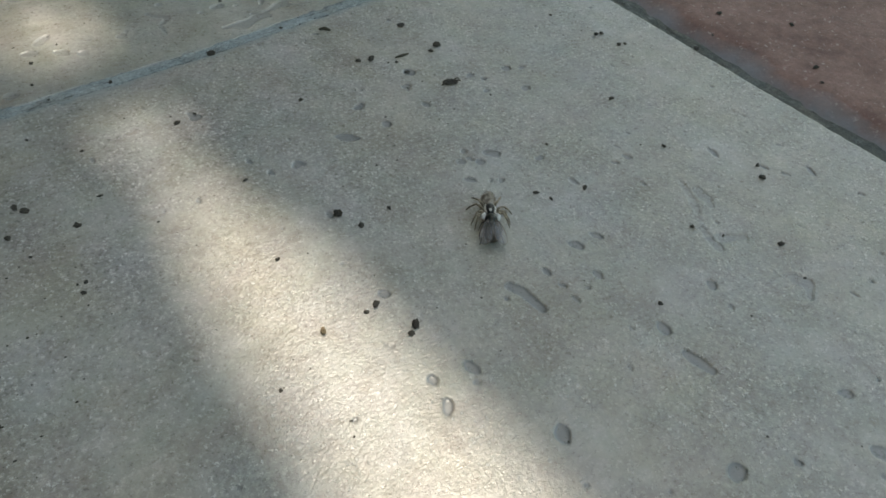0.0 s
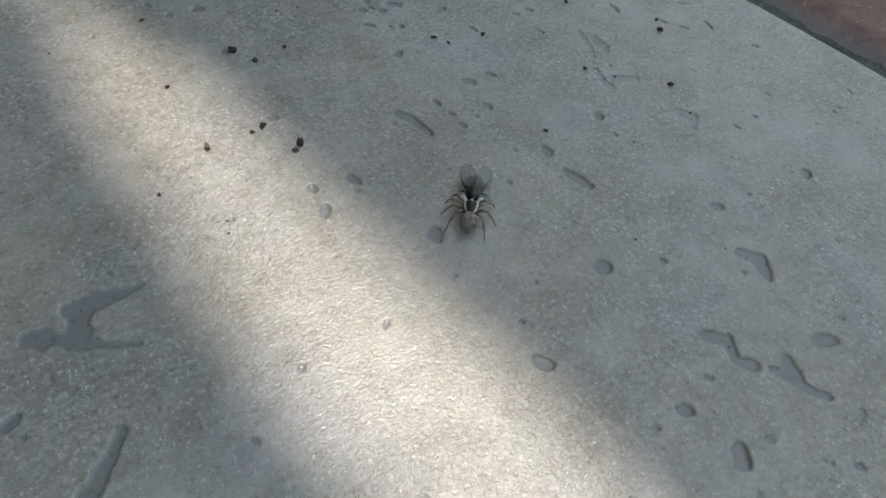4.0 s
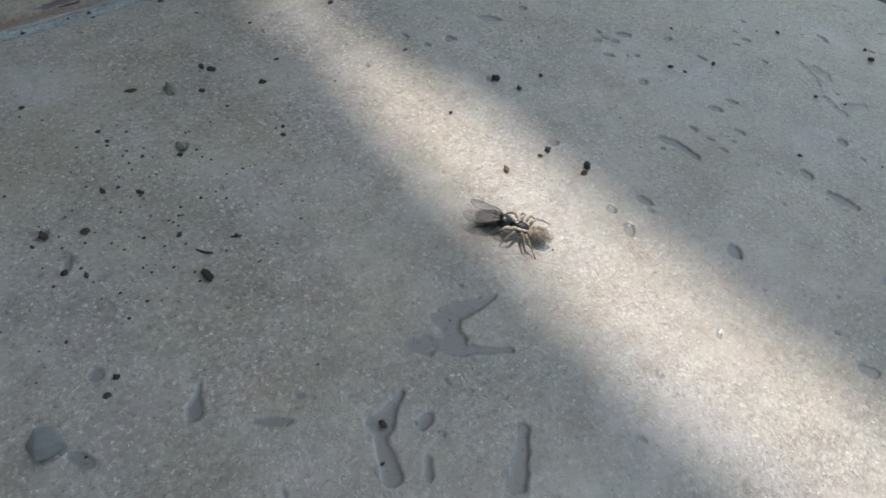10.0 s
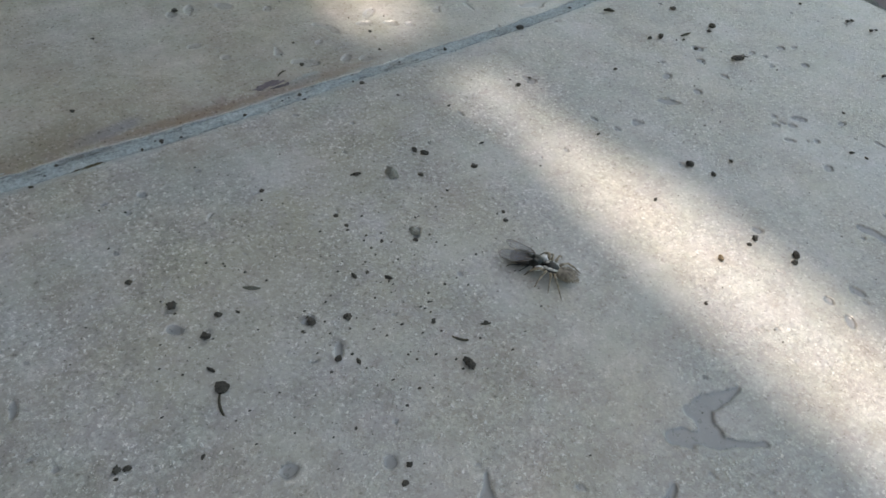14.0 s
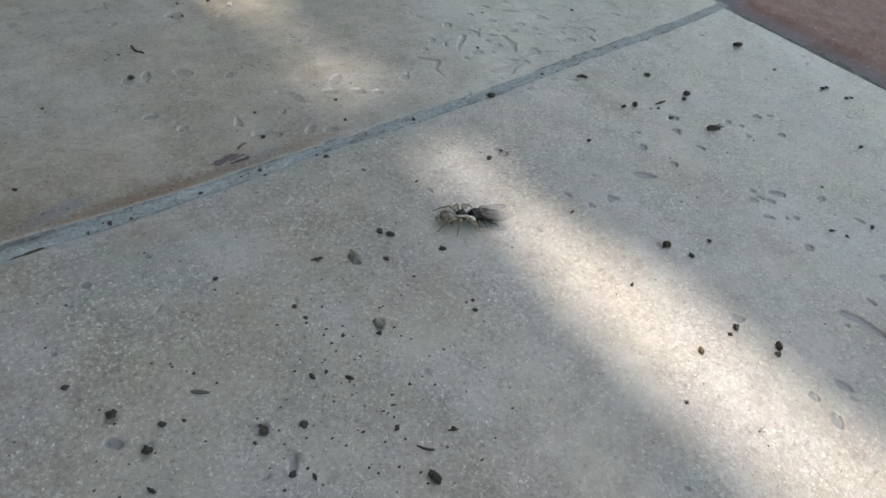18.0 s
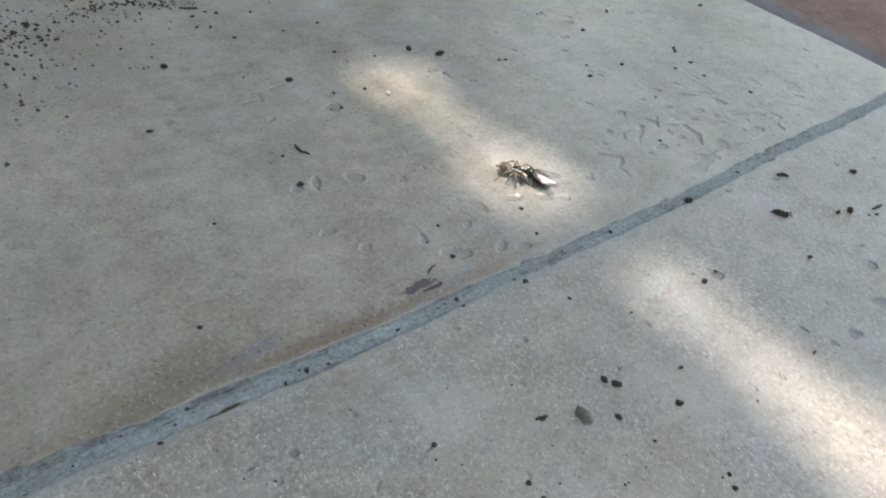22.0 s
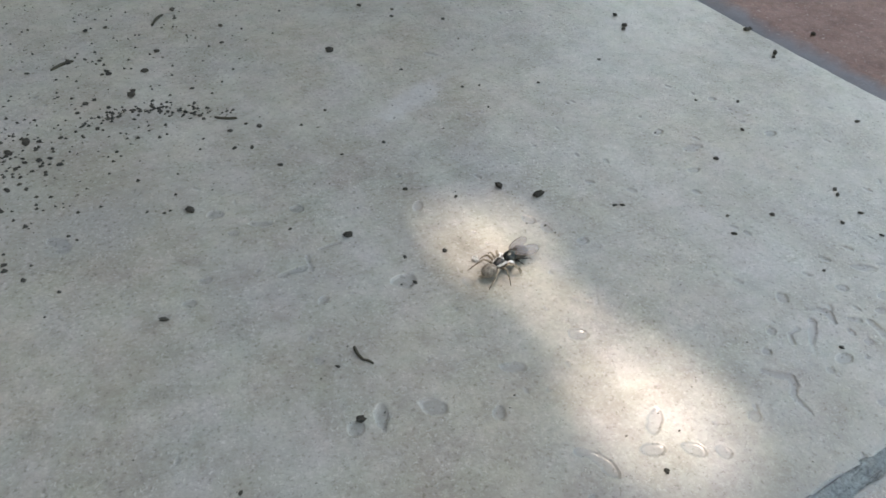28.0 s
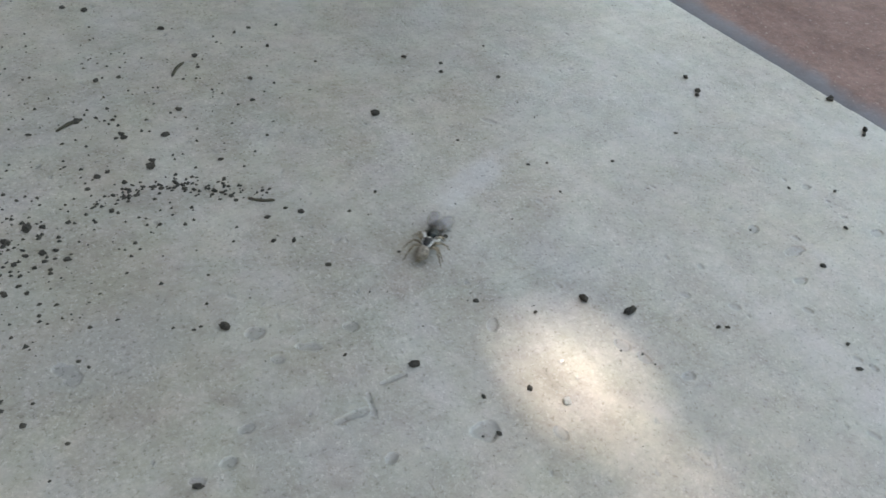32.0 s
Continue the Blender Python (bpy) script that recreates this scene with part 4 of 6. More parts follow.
# ---------------------------------------------------------------- grit and litter
def lump_mesh(name, seed, material, flat=0.7, jag=0.28, sub=1):
    bm = bmesh.new()
    bmesh.ops.create_icosphere(bm, subdivisions=sub, radius=0.5)
    rng = random.Random(seed)
    s = (1.0, rng.uniform(0.6, 0.95), flat * rng.uniform(0.75, 1.1))
    for v in bm.verts:
        v.co *= 1 + rng.uniform(-jag, jag)
        v.co = Vector((v.co.x * s[0], v.co.y * s[1], v.co.z * s[2]))
    if sub > 2:
        for v in bm.verts:
            v.co *= 1 + 0.22 * noise.noise(v.co * 5.0 + Vector((seed, 0, 0))) + 0.16 * noise.noise(v.co * 11.0)
    low = min(v.co.z for v in bm.verts) * 0.72
    for v in bm.verts:
        v.co.z = max(v.co.z, low) - low
    me = bpy.data.meshes.new(name)
    bm.to_mesh(me)
    bm.free()
    me.materials.append(material)
    return me


SOIL = [lump_mesh("soil_crumb", 100 + i, m_soil, 0.55, 0.36, 2) for i in range(8)]
CLODS = [lump_mesh("soil_crumb", 140 + i, m_soil, 0.7, 0.22, 3) for i in range(6)]
rng_litter = random.Random(8)


def rest_z(x, y):
    """Height of the floor under a point in mm: lower in the joints."""
    mid = float(joint_mid(np.array(x * MM))) / MM
    if abs(y - mid) < 1.7 and x < 0:
        return -0.2 * MM
    if 0 <= x < 3.0:
        return -1.8 * MM
    return -0.04 * MM


def crumb(x, y, size):
    ob = new("soil_crumb", rng_litter.choice(CLODS if size > 1.25 else SOIL))
    s = size * MM * 0.98
    ob.matrix_world = Matrix.LocRotScale((x * MM, y * MM, rest_z(x, y)), Euler((0, 0, rng_litter.uniform(0, 6.3))), (s, s * rng_litter.uniform(0.68, 1.1), s * rng_litter.uniform(0.7, 1.1)))
    tagged(ob, "tiny dark crumb of dry soil on the tile", "soil crumb", "soil crumbs on the tiles")


SPECKS = []


def speck(x, y, size):
    """A grain too small to pick up singly; it joins the dust."""
    SPECKS.append((x * MM, y * MM, size * MM))


def twig(x0, y0, x1, y1, width):
    a, b = Vector((x0 * MM, y0 * MM, 0)), Vector((x1 * MM, y1 * MM, 0))
    bm = bmesh.new()
    n, side = 7, (b - a).normalized().cross(Vector((0, 0, 1)))
    bend = rng_litter.uniform(-0.12, 0.12) * (b - a).length
    rings = []
    for i in range(n):
        t = i / (n - 1)
        r = width * MM * 0.5 * (0.65 + 0.35 * math.sin(math.pi * t)) * rng_litter.uniform(0.85, 1.15)
        c = a.lerp(b, t) + side * bend * math.sin(math.pi * t) + Vector((0, 0, r + rest_z(x0, y0)))
        rings.append([bm.verts.new(c + side * r * math.cos(q) + Vector((0, 0, r * math.sin(q)))) for q in (0, 1.05, 2.1, 3.14, 4.19, 5.24)])
    for p, q in zip(rings, rings[1:]):
        for i in range(6):
            bm.faces.new((p[i], p[(i + 1) % 6], q[(i + 1) % 6], q[i]))
    bm.faces.new(rings[0])
    bm.faces.new(rings[-1])
    bmesh.ops.recalc_face_normals(bm, faces=bm.faces)
    tagged(part("twig", bm, m_twig), "thin dry brown stem fragment on the tile", "twig")


crumb(-68.3, 12.7, 0.73)
crumb(-38.1, 36.0, 1.03)
crumb(-15.1, -14.4, 1.97)
crumb(-57.8, -18.4, 1.15)
crumb(-42.7, -21.8, 1.47)
crumb(-78.0, -2.7, 1.55)
crumb(-95.5, -1.6, 1.03)
crumb(-125.5, -0.9, 0.93)
crumb(-149.4, -1.0, 0.88)
crumb(-91.4, -17.5, 1.18)
crumb(-105.8, -16.2, 0.65)
crumb(-117.8, -22.9, 1.11)
crumb(-120.4, -28.2, 0.91)
crumb(-128.6, -23.2, 1.07)
crumb(-89.2, -35.3, 0.75)
crumb(-93.5, -51.7, 0.70)
crumb(-135.9, -29.1, 0.70)
crumb(-135.7, -31.6, 0.69)
crumb(-133.3, -36.8, 0.68)
crumb(-129.2, -39.2, 0.76)
crumb(-137.0, 81.4, 1.53)
crumb(-118.1, 65.1, 1.58)
crumb(-147.3, 60.8, 1.24)
crumb(-55.5, -19.2, 1.45)
crumb(-44.2, -12.7, 1.22)
crumb(-107.5, -27.0, 0.96)
crumb(-116.9, -24.3, 1.32)
crumb(-112.2, -30.9, 1.02)
crumb(-82.1, -48.9, 1.30)
crumb(-80.7, -52.7, 1.12)
crumb(-75.4, -52.0, 0.82)
crumb(-55.3, -61.8, 0.94)
crumb(-54.3, -64.0, 0.77)
crumb(-48.3, -65.2, 0.96)
crumb(-45.8, -54.3, 0.65)
crumb(-29.9, -65.4, 0.87)
crumb(-22.7, -79.7, 1.07)
crumb(-33.1, -90.2, 1.07)
crumb(-41.2, -80.3, 0.70)
crumb(-56.5, -87.2, 0.62)
crumb(-87.3, -65.6, 1.09)
crumb(-89.0, -65.9, 0.65)
crumb(-85.2, -71.2, 1.43)
crumb(-86.4, -71.9, 0.99)
crumb(-1.4, -49.5, 1.05)
crumb(-104.1, 10.4, 0.72)
crumb(-106.1, 4.2, 0.63)
crumb(-111.5, -9.3, 0.68)
crumb(-72.2, -22.8, 0.77)
crumb(-52.2, -22.3, 0.62)
crumb(-44.8, -22.7, 0.85)
crumb(-16.7, -25.2, 0.71)
crumb(-13.0, -35.6, 0.92)
crumb(-11.8, -40.6, 0.68)
crumb(-20.8, -77.4, 0.89)
crumb(14.0, -43.3, 1.15)
crumb(23.2, -54.5, 1.17)
crumb(13.4, -66.4, 1.21)
crumb(9.9, -69.9, 0.83)
crumb(5.7, -48.0, 0.73)
crumb(-115.1, -41.3, 0.63)
crumb(-116.0, -42.9, 0.70)
crumb(-125.4, -2.4, 0.81)
crumb(-140.0, -40.3, 1.08)
crumb(-138.2, -40.6, 0.70)
crumb(-136.4, -43.0, 1.07)
crumb(-135.8, -52.1, 0.86)
crumb(-148.5, -43.8, 1.20)
crumb(-148.7, -50.5, 0.93)
crumb(-146.9, -52.1, 0.99)
crumb(-136.2, -59.8, 1.8)
crumb(-149.8, -66.5, 0.70)
crumb(-151.4, -68.0, 0.69)
crumb(-142.1, -19.0, 0.71)
crumb(-131.4, -86.8, 1.00)
crumb(-161.5, -32.3, 1.19)
crumb(-157.4, -36.7, 0.94)
crumb(-155.2, -37.5, 0.65)
crumb(-144.4, -45.6, 1.14)
crumb(-160.1, -38.9, 1.14)
crumb(-161.7, -43.7, 1.10)
crumb(-167.2, -53.4, 0.65)
crumb(-175.1, -49.9, 1.05)
crumb(-174.1, -50.3, 0.9)
crumb(-161.8, -46.7, 1.5)
crumb(-114.7, -3.2, 0.89)
crumb(-131.9, 34.1, 1.16)
crumb(-157.9, 12.9, 0.89)
crumb(-168.6, -1.7, 0.72)
crumb(-50.0, -21.2, 0.97)
crumb(-52.5, -25.8, 0.95)
crumb(-14.2, -35.3, 0.83)
crumb(-13.1, -40.2, 0.96)
crumb(-27.4, -51.5, 1.01)
crumb(-88.1, -16.9, 0.62)
crumb(-130.4, -55.9, 0.64)
crumb(-103.6, -69.7, 0.63)
crumb(-85.6, 59.9, 2.05)
crumb(-90.2, 64.8, 1.41)
crumb(-95.2, 119.4, 1.52)
crumb(-37.1, 37.3, 1.07)
crumb(-13.0, 50.1, 1.23)
crumb(-6.8, 76.5, 1.20)
crumb(-53.2, 37.7, 0.89)
crumb(-63.1, 37.2, 0.96)
crumb(-118.7, 99.1, 0.97)
crumb(-120.0, 86.6, 1.02)
crumb(-122.3, 93.4, 0.94)
crumb(-104.5, 71.3, 0.87)
crumb(-112.8, 56.9, 0.79)
crumb(-114.2, 51.5, 0.86)
crumb(-1.7, 88.9, 1.58)
crumb(11.7, 80.2, 1.29)
crumb(-120.7, 6.7, 0.89)
crumb(-137.1, 147.7, 1.21)
crumb(-137.7, 134.1, 0.85)
crumb(-143.1, 135.6, 1.28)
crumb(-137.3, 128.3, 1.10)
crumb(-131.1, 126.5, 1.37)
crumb(-126.7, 133.4, 1.14)
crumb(-111.4, 139.2, 1.04)
crumb(-125.1, 116.6, 0.92)
crumb(-142.0, 120.0, 0.93)
crumb(-143.7, 119.3, 1.05)
crumb(-135.7, 118.6, 1.32)
crumb(-105.9, 99.0, 0.74)
crumb(-85.4, 106.4, 0.67)
crumb(-77.8, 95.3, 0.64)
crumb(-74.3, 94.4, 0.65)
crumb(-77.3, 86.7, 0.62)
crumb(-101.2, 84.9, 0.70)
crumb(-109.4, 84.8, 0.69)
crumb(-123.8, 99.8, 0.97)
crumb(-125.2, 70.5, 0.62)
crumb(-98.1, 65.8, 0.64)
crumb(-29.4, 101.4, 1.21)
crumb(-44.5, 92.4, 0.84)
crumb(-37.4, 70.6, 0.79)
crumb(-37.3, 58.5, 0.89)
crumb(-49.5, 53.8, 0.96)
crumb(-29.9, 66.3, 0.80)
crumb(-75.7, 51.9, 0.75)
crumb(-44.0, 30.6, 0.91)
crumb(-38.8, 30.8, 1.05)
crumb(-40.8, 25.3, 0.79)
crumb(-37.5, 15.7, 0.90)
crumb(-57.0, 24.3, 0.73)
crumb(0.2, 59.2, 1.32)
crumb(0.7, 53.7, 1.16)
crumb(-147.8, 31.8, 0.65)
crumb(-63.4, -1.5, 0.76)
crumb(-106.8, 55.3, 0.88)
crumb(-65.3, 122.8, 0.94)
crumb(-75.4, 128.7, 0.94)
crumb(-103.6, 150.1, 0.97)
crumb(-151.6, 102.2, 1.03)
crumb(-136.3, 178.8, 1.07)
crumb(-132.6, 176.2, 1.59)
crumb(-120.8, 163.7, 1.26)
crumb(-107.7, 157.7, 1.00)
crumb(-98.5, 158.1, 0.76)
crumb(-104.3, 158.7, 1.01)
crumb(-118.1, 150.8, 1.18)
crumb(-119.0, 146.5, 0.92)
crumb(-133.2, 147.7, 0.91)
crumb(-113.8, 131.9, 0.86)
crumb(-150.7, 134.5, 0.94)
crumb(-140.0, 135.7, 0.85)
crumb(-137.4, 129.5, 0.92)
crumb(-135.0, 120.3, 1.17)
crumb(-145.7, 116.7, 0.85)
crumb(-149.9, 110.0, 0.90)
crumb(-155.1, 110.6, 1.63)
crumb(-153.2, 110.4, 0.90)
crumb(-158.2, 108.8, 1.43)
crumb(-26.2, 108.0, 1.17)
crumb(-28.0, 102.7, 1.40)
crumb(2.0, 90.6, 1.82)
crumb(0.8, 84.9, 1.24)
crumb(-5.1, 77.6, 1.45)
crumb(-62.7, 90.1, 0.63)
crumb(-60.7, 135.1, 0.63)
crumb(-73.6, 131.7, 0.83)
crumb(-79.5, 136.6, 1.08)
crumb(-74.5, 51.3, 0.77)
crumb(-60.5, 41.0, 0.64)
crumb(-154.3, 104.8, 1.05)
crumb(-156.4, 105.1, 0.87)
crumb(-158.0, 103.9, 0.87)
crumb(-154.3, 102.9, 0.86)
crumb(-155.8, 102.3, 0.77)
crumb(-154.0, 101.1, 0.68)
crumb(-157.7, 101.4, 0.77)
crumb(-160.0, 98.5, 0.75)
crumb(-157.5, 97.8, 0.67)
crumb(-156.5, 106.4, 0.79)
crumb(-152.6, 104.6, 0.78)
crumb(-140.4, 116.3, 0.85)
crumb(-139.5, 115.2, 0.75)
crumb(-136.8, 113.5, 0.93)
crumb(-135.8, 112.8, 0.84)
crumb(-133.5, 113.4, 1.03)
crumb(-132.7, 111.3, 0.93)
crumb(-131.5, 110.5, 0.65)
crumb(-129.7, 110.2, 0.92)
crumb(-128.8, 109.0, 0.92)
crumb(-127.9, 108.2, 0.82)
crumb(-126.9, 106.9, 0.91)
crumb(-126.6, 105.6, 0.72)
crumb(-124.4, 104.9, 0.81)
crumb(-120.5, 100.8, 0.71)
crumb(-143.8, 110.2, 0.91)
crumb(-141.3, 112.7, 0.83)
crumb(-139.6, 112.4, 0.92)
crumb(-140.5, 113.6, 0.65)
crumb(-128.7, 106.7, 0.63)
crumb(-138.5, 128.5, 0.71)
crumb(-154.1, 108.1, 0.80)
crumb(-125.0, 94.5, 0.76)
crumb(-147.5, 123.6, 0.69)
crumb(-155.3, 117.8, 0.66)
crumb(-164.3, -25.9, 0.83)
crumb(-152.6, -1.5, 0.80)
speck(-71.3, -43.3, 0.61)
speck(-164.1, -18.7, 0.62)
speck(-154.8, -27.8, 0.59)
speck(-146.8, -31.6, 0.52)
speck(-165.4, 8.3, 0.55)
speck(-75.4, -72.6, 0.59)
speck(-84.6, -61.4, 0.45)
speck(-100.2, -66.8, 0.56)
speck(-99.3, -69.1, 0.55)
speck(-100.2, -79.7, 0.58)
speck(-96.8, -51.7, 0.46)
speck(-89.6, -53.0, 0.46)
speck(-97.6, -12.0, 0.49)
speck(-91.5, -15.4, 0.58)
speck(-110.9, -10.9, 0.48)
speck(-89.5, -28.2, 0.36)
speck(-63.1, -25.3, 0.59)
speck(-71.8, -30.9, 0.46)
speck(-60.7, -33.1, 0.57)
speck(-63.2, -34.2, 0.56)
speck(-65.7, -38.3, 0.46)
speck(-66.3, -40.9, 0.45)
speck(-68.1, -44.0, 0.61)
speck(-63.1, -46.3, 0.53)
speck(-56.2, -39.6, 0.47)
speck(-48.9, -29.0, 0.51)
speck(-51.9, -29.4, 0.50)
speck(-74.7, -44.0, 0.43)
speck(-78.2, -44.4, 0.42)
speck(-23.8, -18.5, 0.59)
speck(-15.6, -32.7, 0.58)
speck(-33.3, -37.6, 0.52)
speck(-44.5, -39.0, 0.59)
speck(-42.9, -55.3, 0.47)
speck(-40.4, -56.7, 0.47)
speck(-32.8, -63.0, 0.58)
speck(-43.1, -82.2, 0.43)
speck(-38.7, -84.1, 0.61)
speck(-70.8, -63.9, 0.55)
speck(-55.8, -41.3, 0.47)
speck(-15.6, -93.7, 0.49)
speck(-122.8, -46.0, 0.54)
speck(-121.3, -51.1, 0.59)
speck(-82.6, -58.7, 0.46)
speck(-81.8, -64.8, 0.37)
speck(-81.2, -70.5, 0.44)
speck(-35.9, -96.1, 0.61)
speck(-48.1, -95.8, 0.48)
speck(-53.8, -115.4, 0.53)
speck(-61.8, -107.9, 0.58)
speck(-131.1, -41.4, 0.55)
speck(-134.7, -61.5, 0.47)
speck(-146.6, -60.5, 0.53)
speck(-151.0, -61.2, 0.40)
speck(-133.9, -90.1, 0.57)
speck(-154.4, -41.3, 0.57)
speck(-164.6, -42.5, 0.55)
speck(-165.0, -37.1, 0.57)
speck(-157.9, -56.3, 0.58)
speck(-132.3, -37.6, 0.54)
crumb(-118.4, 13.8, 0.62)
speck(-162.6, -11.1, 0.59)
speck(-159.8, -13.2, 0.59)
speck(-147.9, -9.3, 0.61)
speck(-144.6, -13.4, 0.52)
speck(-135.4, -15.2, 0.44)
speck(-157.7, -19.0, 0.49)
speck(-147.9, -26.3, 0.47)
speck(-155.3, -20.7, 0.40)
speck(-138.4, -27.3, 0.40)
speck(-126.0, -31.7, 0.41)
speck(-130.4, -31.7, 0.48)
speck(-131.5, -30.1, 0.32)
speck(-119.5, -31.7, 0.51)
speck(-125.4, -35.0, 0.40)
speck(-53.5, -21.6, 0.60)
speck(-52.3, -38.7, 0.57)
speck(-72.7, -66.3, 0.48)
speck(-163.3, -41.0, 0.42)
speck(-174.7, -33.3, 0.44)
speck(-162.6, -42.1, 0.35)
speck(-144.2, -56.4, 0.40)
speck(-138.6, -49.2, 0.36)
speck(-141.4, -54.5, 0.55)
speck(-141.8, -59.4, 0.40)
speck(-149.1, -52.7, 0.34)
speck(-148.7, -46.6, 0.35)
speck(-138.0, -42.6, 0.44)
speck(-136.9, -45.3, 0.44)
speck(-125.7, -52.7, 0.44)
speck(-132.2, -66.0, 0.41)
speck(-135.5, -66.1, 0.40)
speck(-142.4, -70.7, 0.45)
speck(-141.6, -74.8, 0.38)
speck(-99.4, -77.8, 0.56)
speck(-112.2, -69.9, 0.45)
speck(-112.6, -73.2, 0.37)
speck(-126.6, -74.8, 0.34)
speck(-105.0, 16.5, 0.85)
speck(-109.6, 94.3, 0.60)
speck(-101.2, 91.5, 0.48)
speck(-95.5, 91.1, 0.61)
speck(-132.2, 85.1, 0.56)
speck(-115.0, 78.2, 0.55)
speck(-91.7, 54.9, 0.52)
speck(-89.0, 50.9, 0.61)
speck(-53.6, 65.4, 0.49)
speck(-66.2, 50.4, 0.55)
speck(-41.9, 43.0, 0.48)
speck(-25.9, 44.9, 0.51)
speck(-17.3, 36.7, 0.52)
crumb(-130.7, 42.8, 0.66)
speck(-133.4, 42.0, 0.52)
speck(-113.4, 28.1, 0.51)
speck(-140.1, 28.9, 0.56)
speck(-156.7, 41.5, 0.43)
speck(-79.5, 19.9, 0.46)
speck(-98.7, 13.8, 0.6)
speck(-67.3, 79.3, 0.49)
speck(-92.5, 89.2, 0.46)
speck(-89.1, 84.1, 0.54)
speck(-67.3, 107.5, 0.55)
speck(-67.3, 113.1, 0.56)
speck(-92.0, 111.2, 0.61)
speck(-97.5, 67.0, 0.48)
speck(-89.3, 62.0, 0.41)
speck(-89.3, 53.1, 0.48)
speck(-104.4, 72.9, 0.48)
speck(-105.5, 71.9, 0.48)
speck(-116.1, 52.1, 0.48)
speck(-122.8, 63.3, 0.43)
speck(-131.5, 86.5, 0.40)
speck(-117.1, 79.2, 0.47)
speck(-134.5, 73.9, 0.37)
speck(-136.2, 119.7, 0.48)
speck(-141.6, 121.5, 0.49)
speck(-132.0, 106.6, 0.45)
speck(-139.7, 134.5, 0.53)
speck(-132.2, 146.6, 0.46)
speck(-113.6, 130.4, 0.53)
speck(-124.0, 95.4, 0.43)
speck(-120.8, 93.7, 0.43)
speck(-126.1, 110.4, 0.46)
speck(-127.1, 111.1, 0.37)
speck(-128.4, 111.7, 0.37)
speck(-130.5, -14.9, 0.34)
speck(-134.8, -19.3, 0.33)
speck(-150.8, -22.5, 0.31)
speck(-140.7, -35.4, 0.37)
speck(-160.8, -32.2, 0.4)
speck(-161.6, -33.6, 0.7)
speck(-159.5, -39.6, 0.6)
speck(-162.3, -39.3, 0.5)
speck(-165.1, -38.9, 0.4)
speck(-167.3, -38.1, 0.4)
speck(-167.3, -41.7, 0.4)
speck(-175.5, -26.7, 0.4)
speck(-157.0, -49.2, 0.4)
speck(-158.1, -49.8, 0.4)
speck(-175.5, -50.8, 0.8)
speck(-119.2, -28.3, 0.3)
speck(-128.1, -27.5, 0.3)
speck(-136.1, -32.5, 0.9)
speck(-128.8, -36.0, 0.4)
speck(-139.5, -44.2, 0.4)
speck(-145.4, -45.3, 0.4)
speck(-140.6, -50.3, 0.3)
speck(-124.2, -58.7, 0.3)
speck(-111.8, -27.4, 0.3)
twig(-129.5, -22.8, -127.9, -23.3, 0.4)
twig(-126.0, 5.6, -124.0, 6.6, 0.3)
twig(-135.3, -55.3, -134.0, -56.9, 0.35)
twig(-131.1, -55.7, -129.9, -56.3, 0.28)
twig(-162.3, -47.2, -163.2, -50.0, 0.34)
twig(-57.9, -5.9, -56.3, -7.3, 0.60)
twig(-51.5, -21.0, -48.8, -21.2, 0.47)
twig(-127.4, 44.7, -127.4, 42.2, 0.52)
twig(-127.4, 42.2, -126.5, 41.0, 0.40)
twig(-124.3, 144.8, -120.9, 149.0, 0.68)
twig(-146.6, 133.9, -142.1, 136.0, 0.63)
twig(-124.7, 105.2, -121.3, 103.2, 0.54)


def single(name, x, y, size, mesh, label, category):
    ob = new(name, mesh)
    ob.matrix_world = Matrix.LocRotScale((x * MM, y * MM, rest_z(x, y)), Euler((0, 0, rng_litter.uniform(0, 6))), (size * MM,) * 3)
    return tagged(ob, label, category)


def chunk_mesh(name, seed, material):
    """A broken angular stone: the hull of a few corners, cut flat below, with blunted edges."""
    rng = random.Random(seed)
    bm = bmesh.new()
    for i in range(6):
        a = i * math.pi / 3 + rng.uniform(-0.3, 0.3)
        for h, r in ((0.0, 0.27), (0.26, 0.47), (0.52, 0.34)):
            r *= rng.uniform(0.85, 1.12)
            bm.verts.new((r * math.cos(a), 0.82 * r * math.sin(a), h * rng.uniform(0.85, 1.15)))
    hull = bmesh.ops.convex_hull(bm, input=bm.verts)
    bmesh.ops.delete(bm, geom=[v for v in hull["geom_interior"] if isinstance(v, bmesh.types.BMVert)], context="VERTS")
    bmesh.ops.dissolve_limit(bm, angle_limit=radians(14), verts=bm.verts, edges=bm.edges)
    bmesh.ops.bevel(bm, geom=list(bm.edges), offset=0.012, segments=1, affect="EDGES")
    me = bpy.data.meshes.new(name)
    bm.to_mesh(me)
    bm.free()
    me.materials.append(material)
    return me


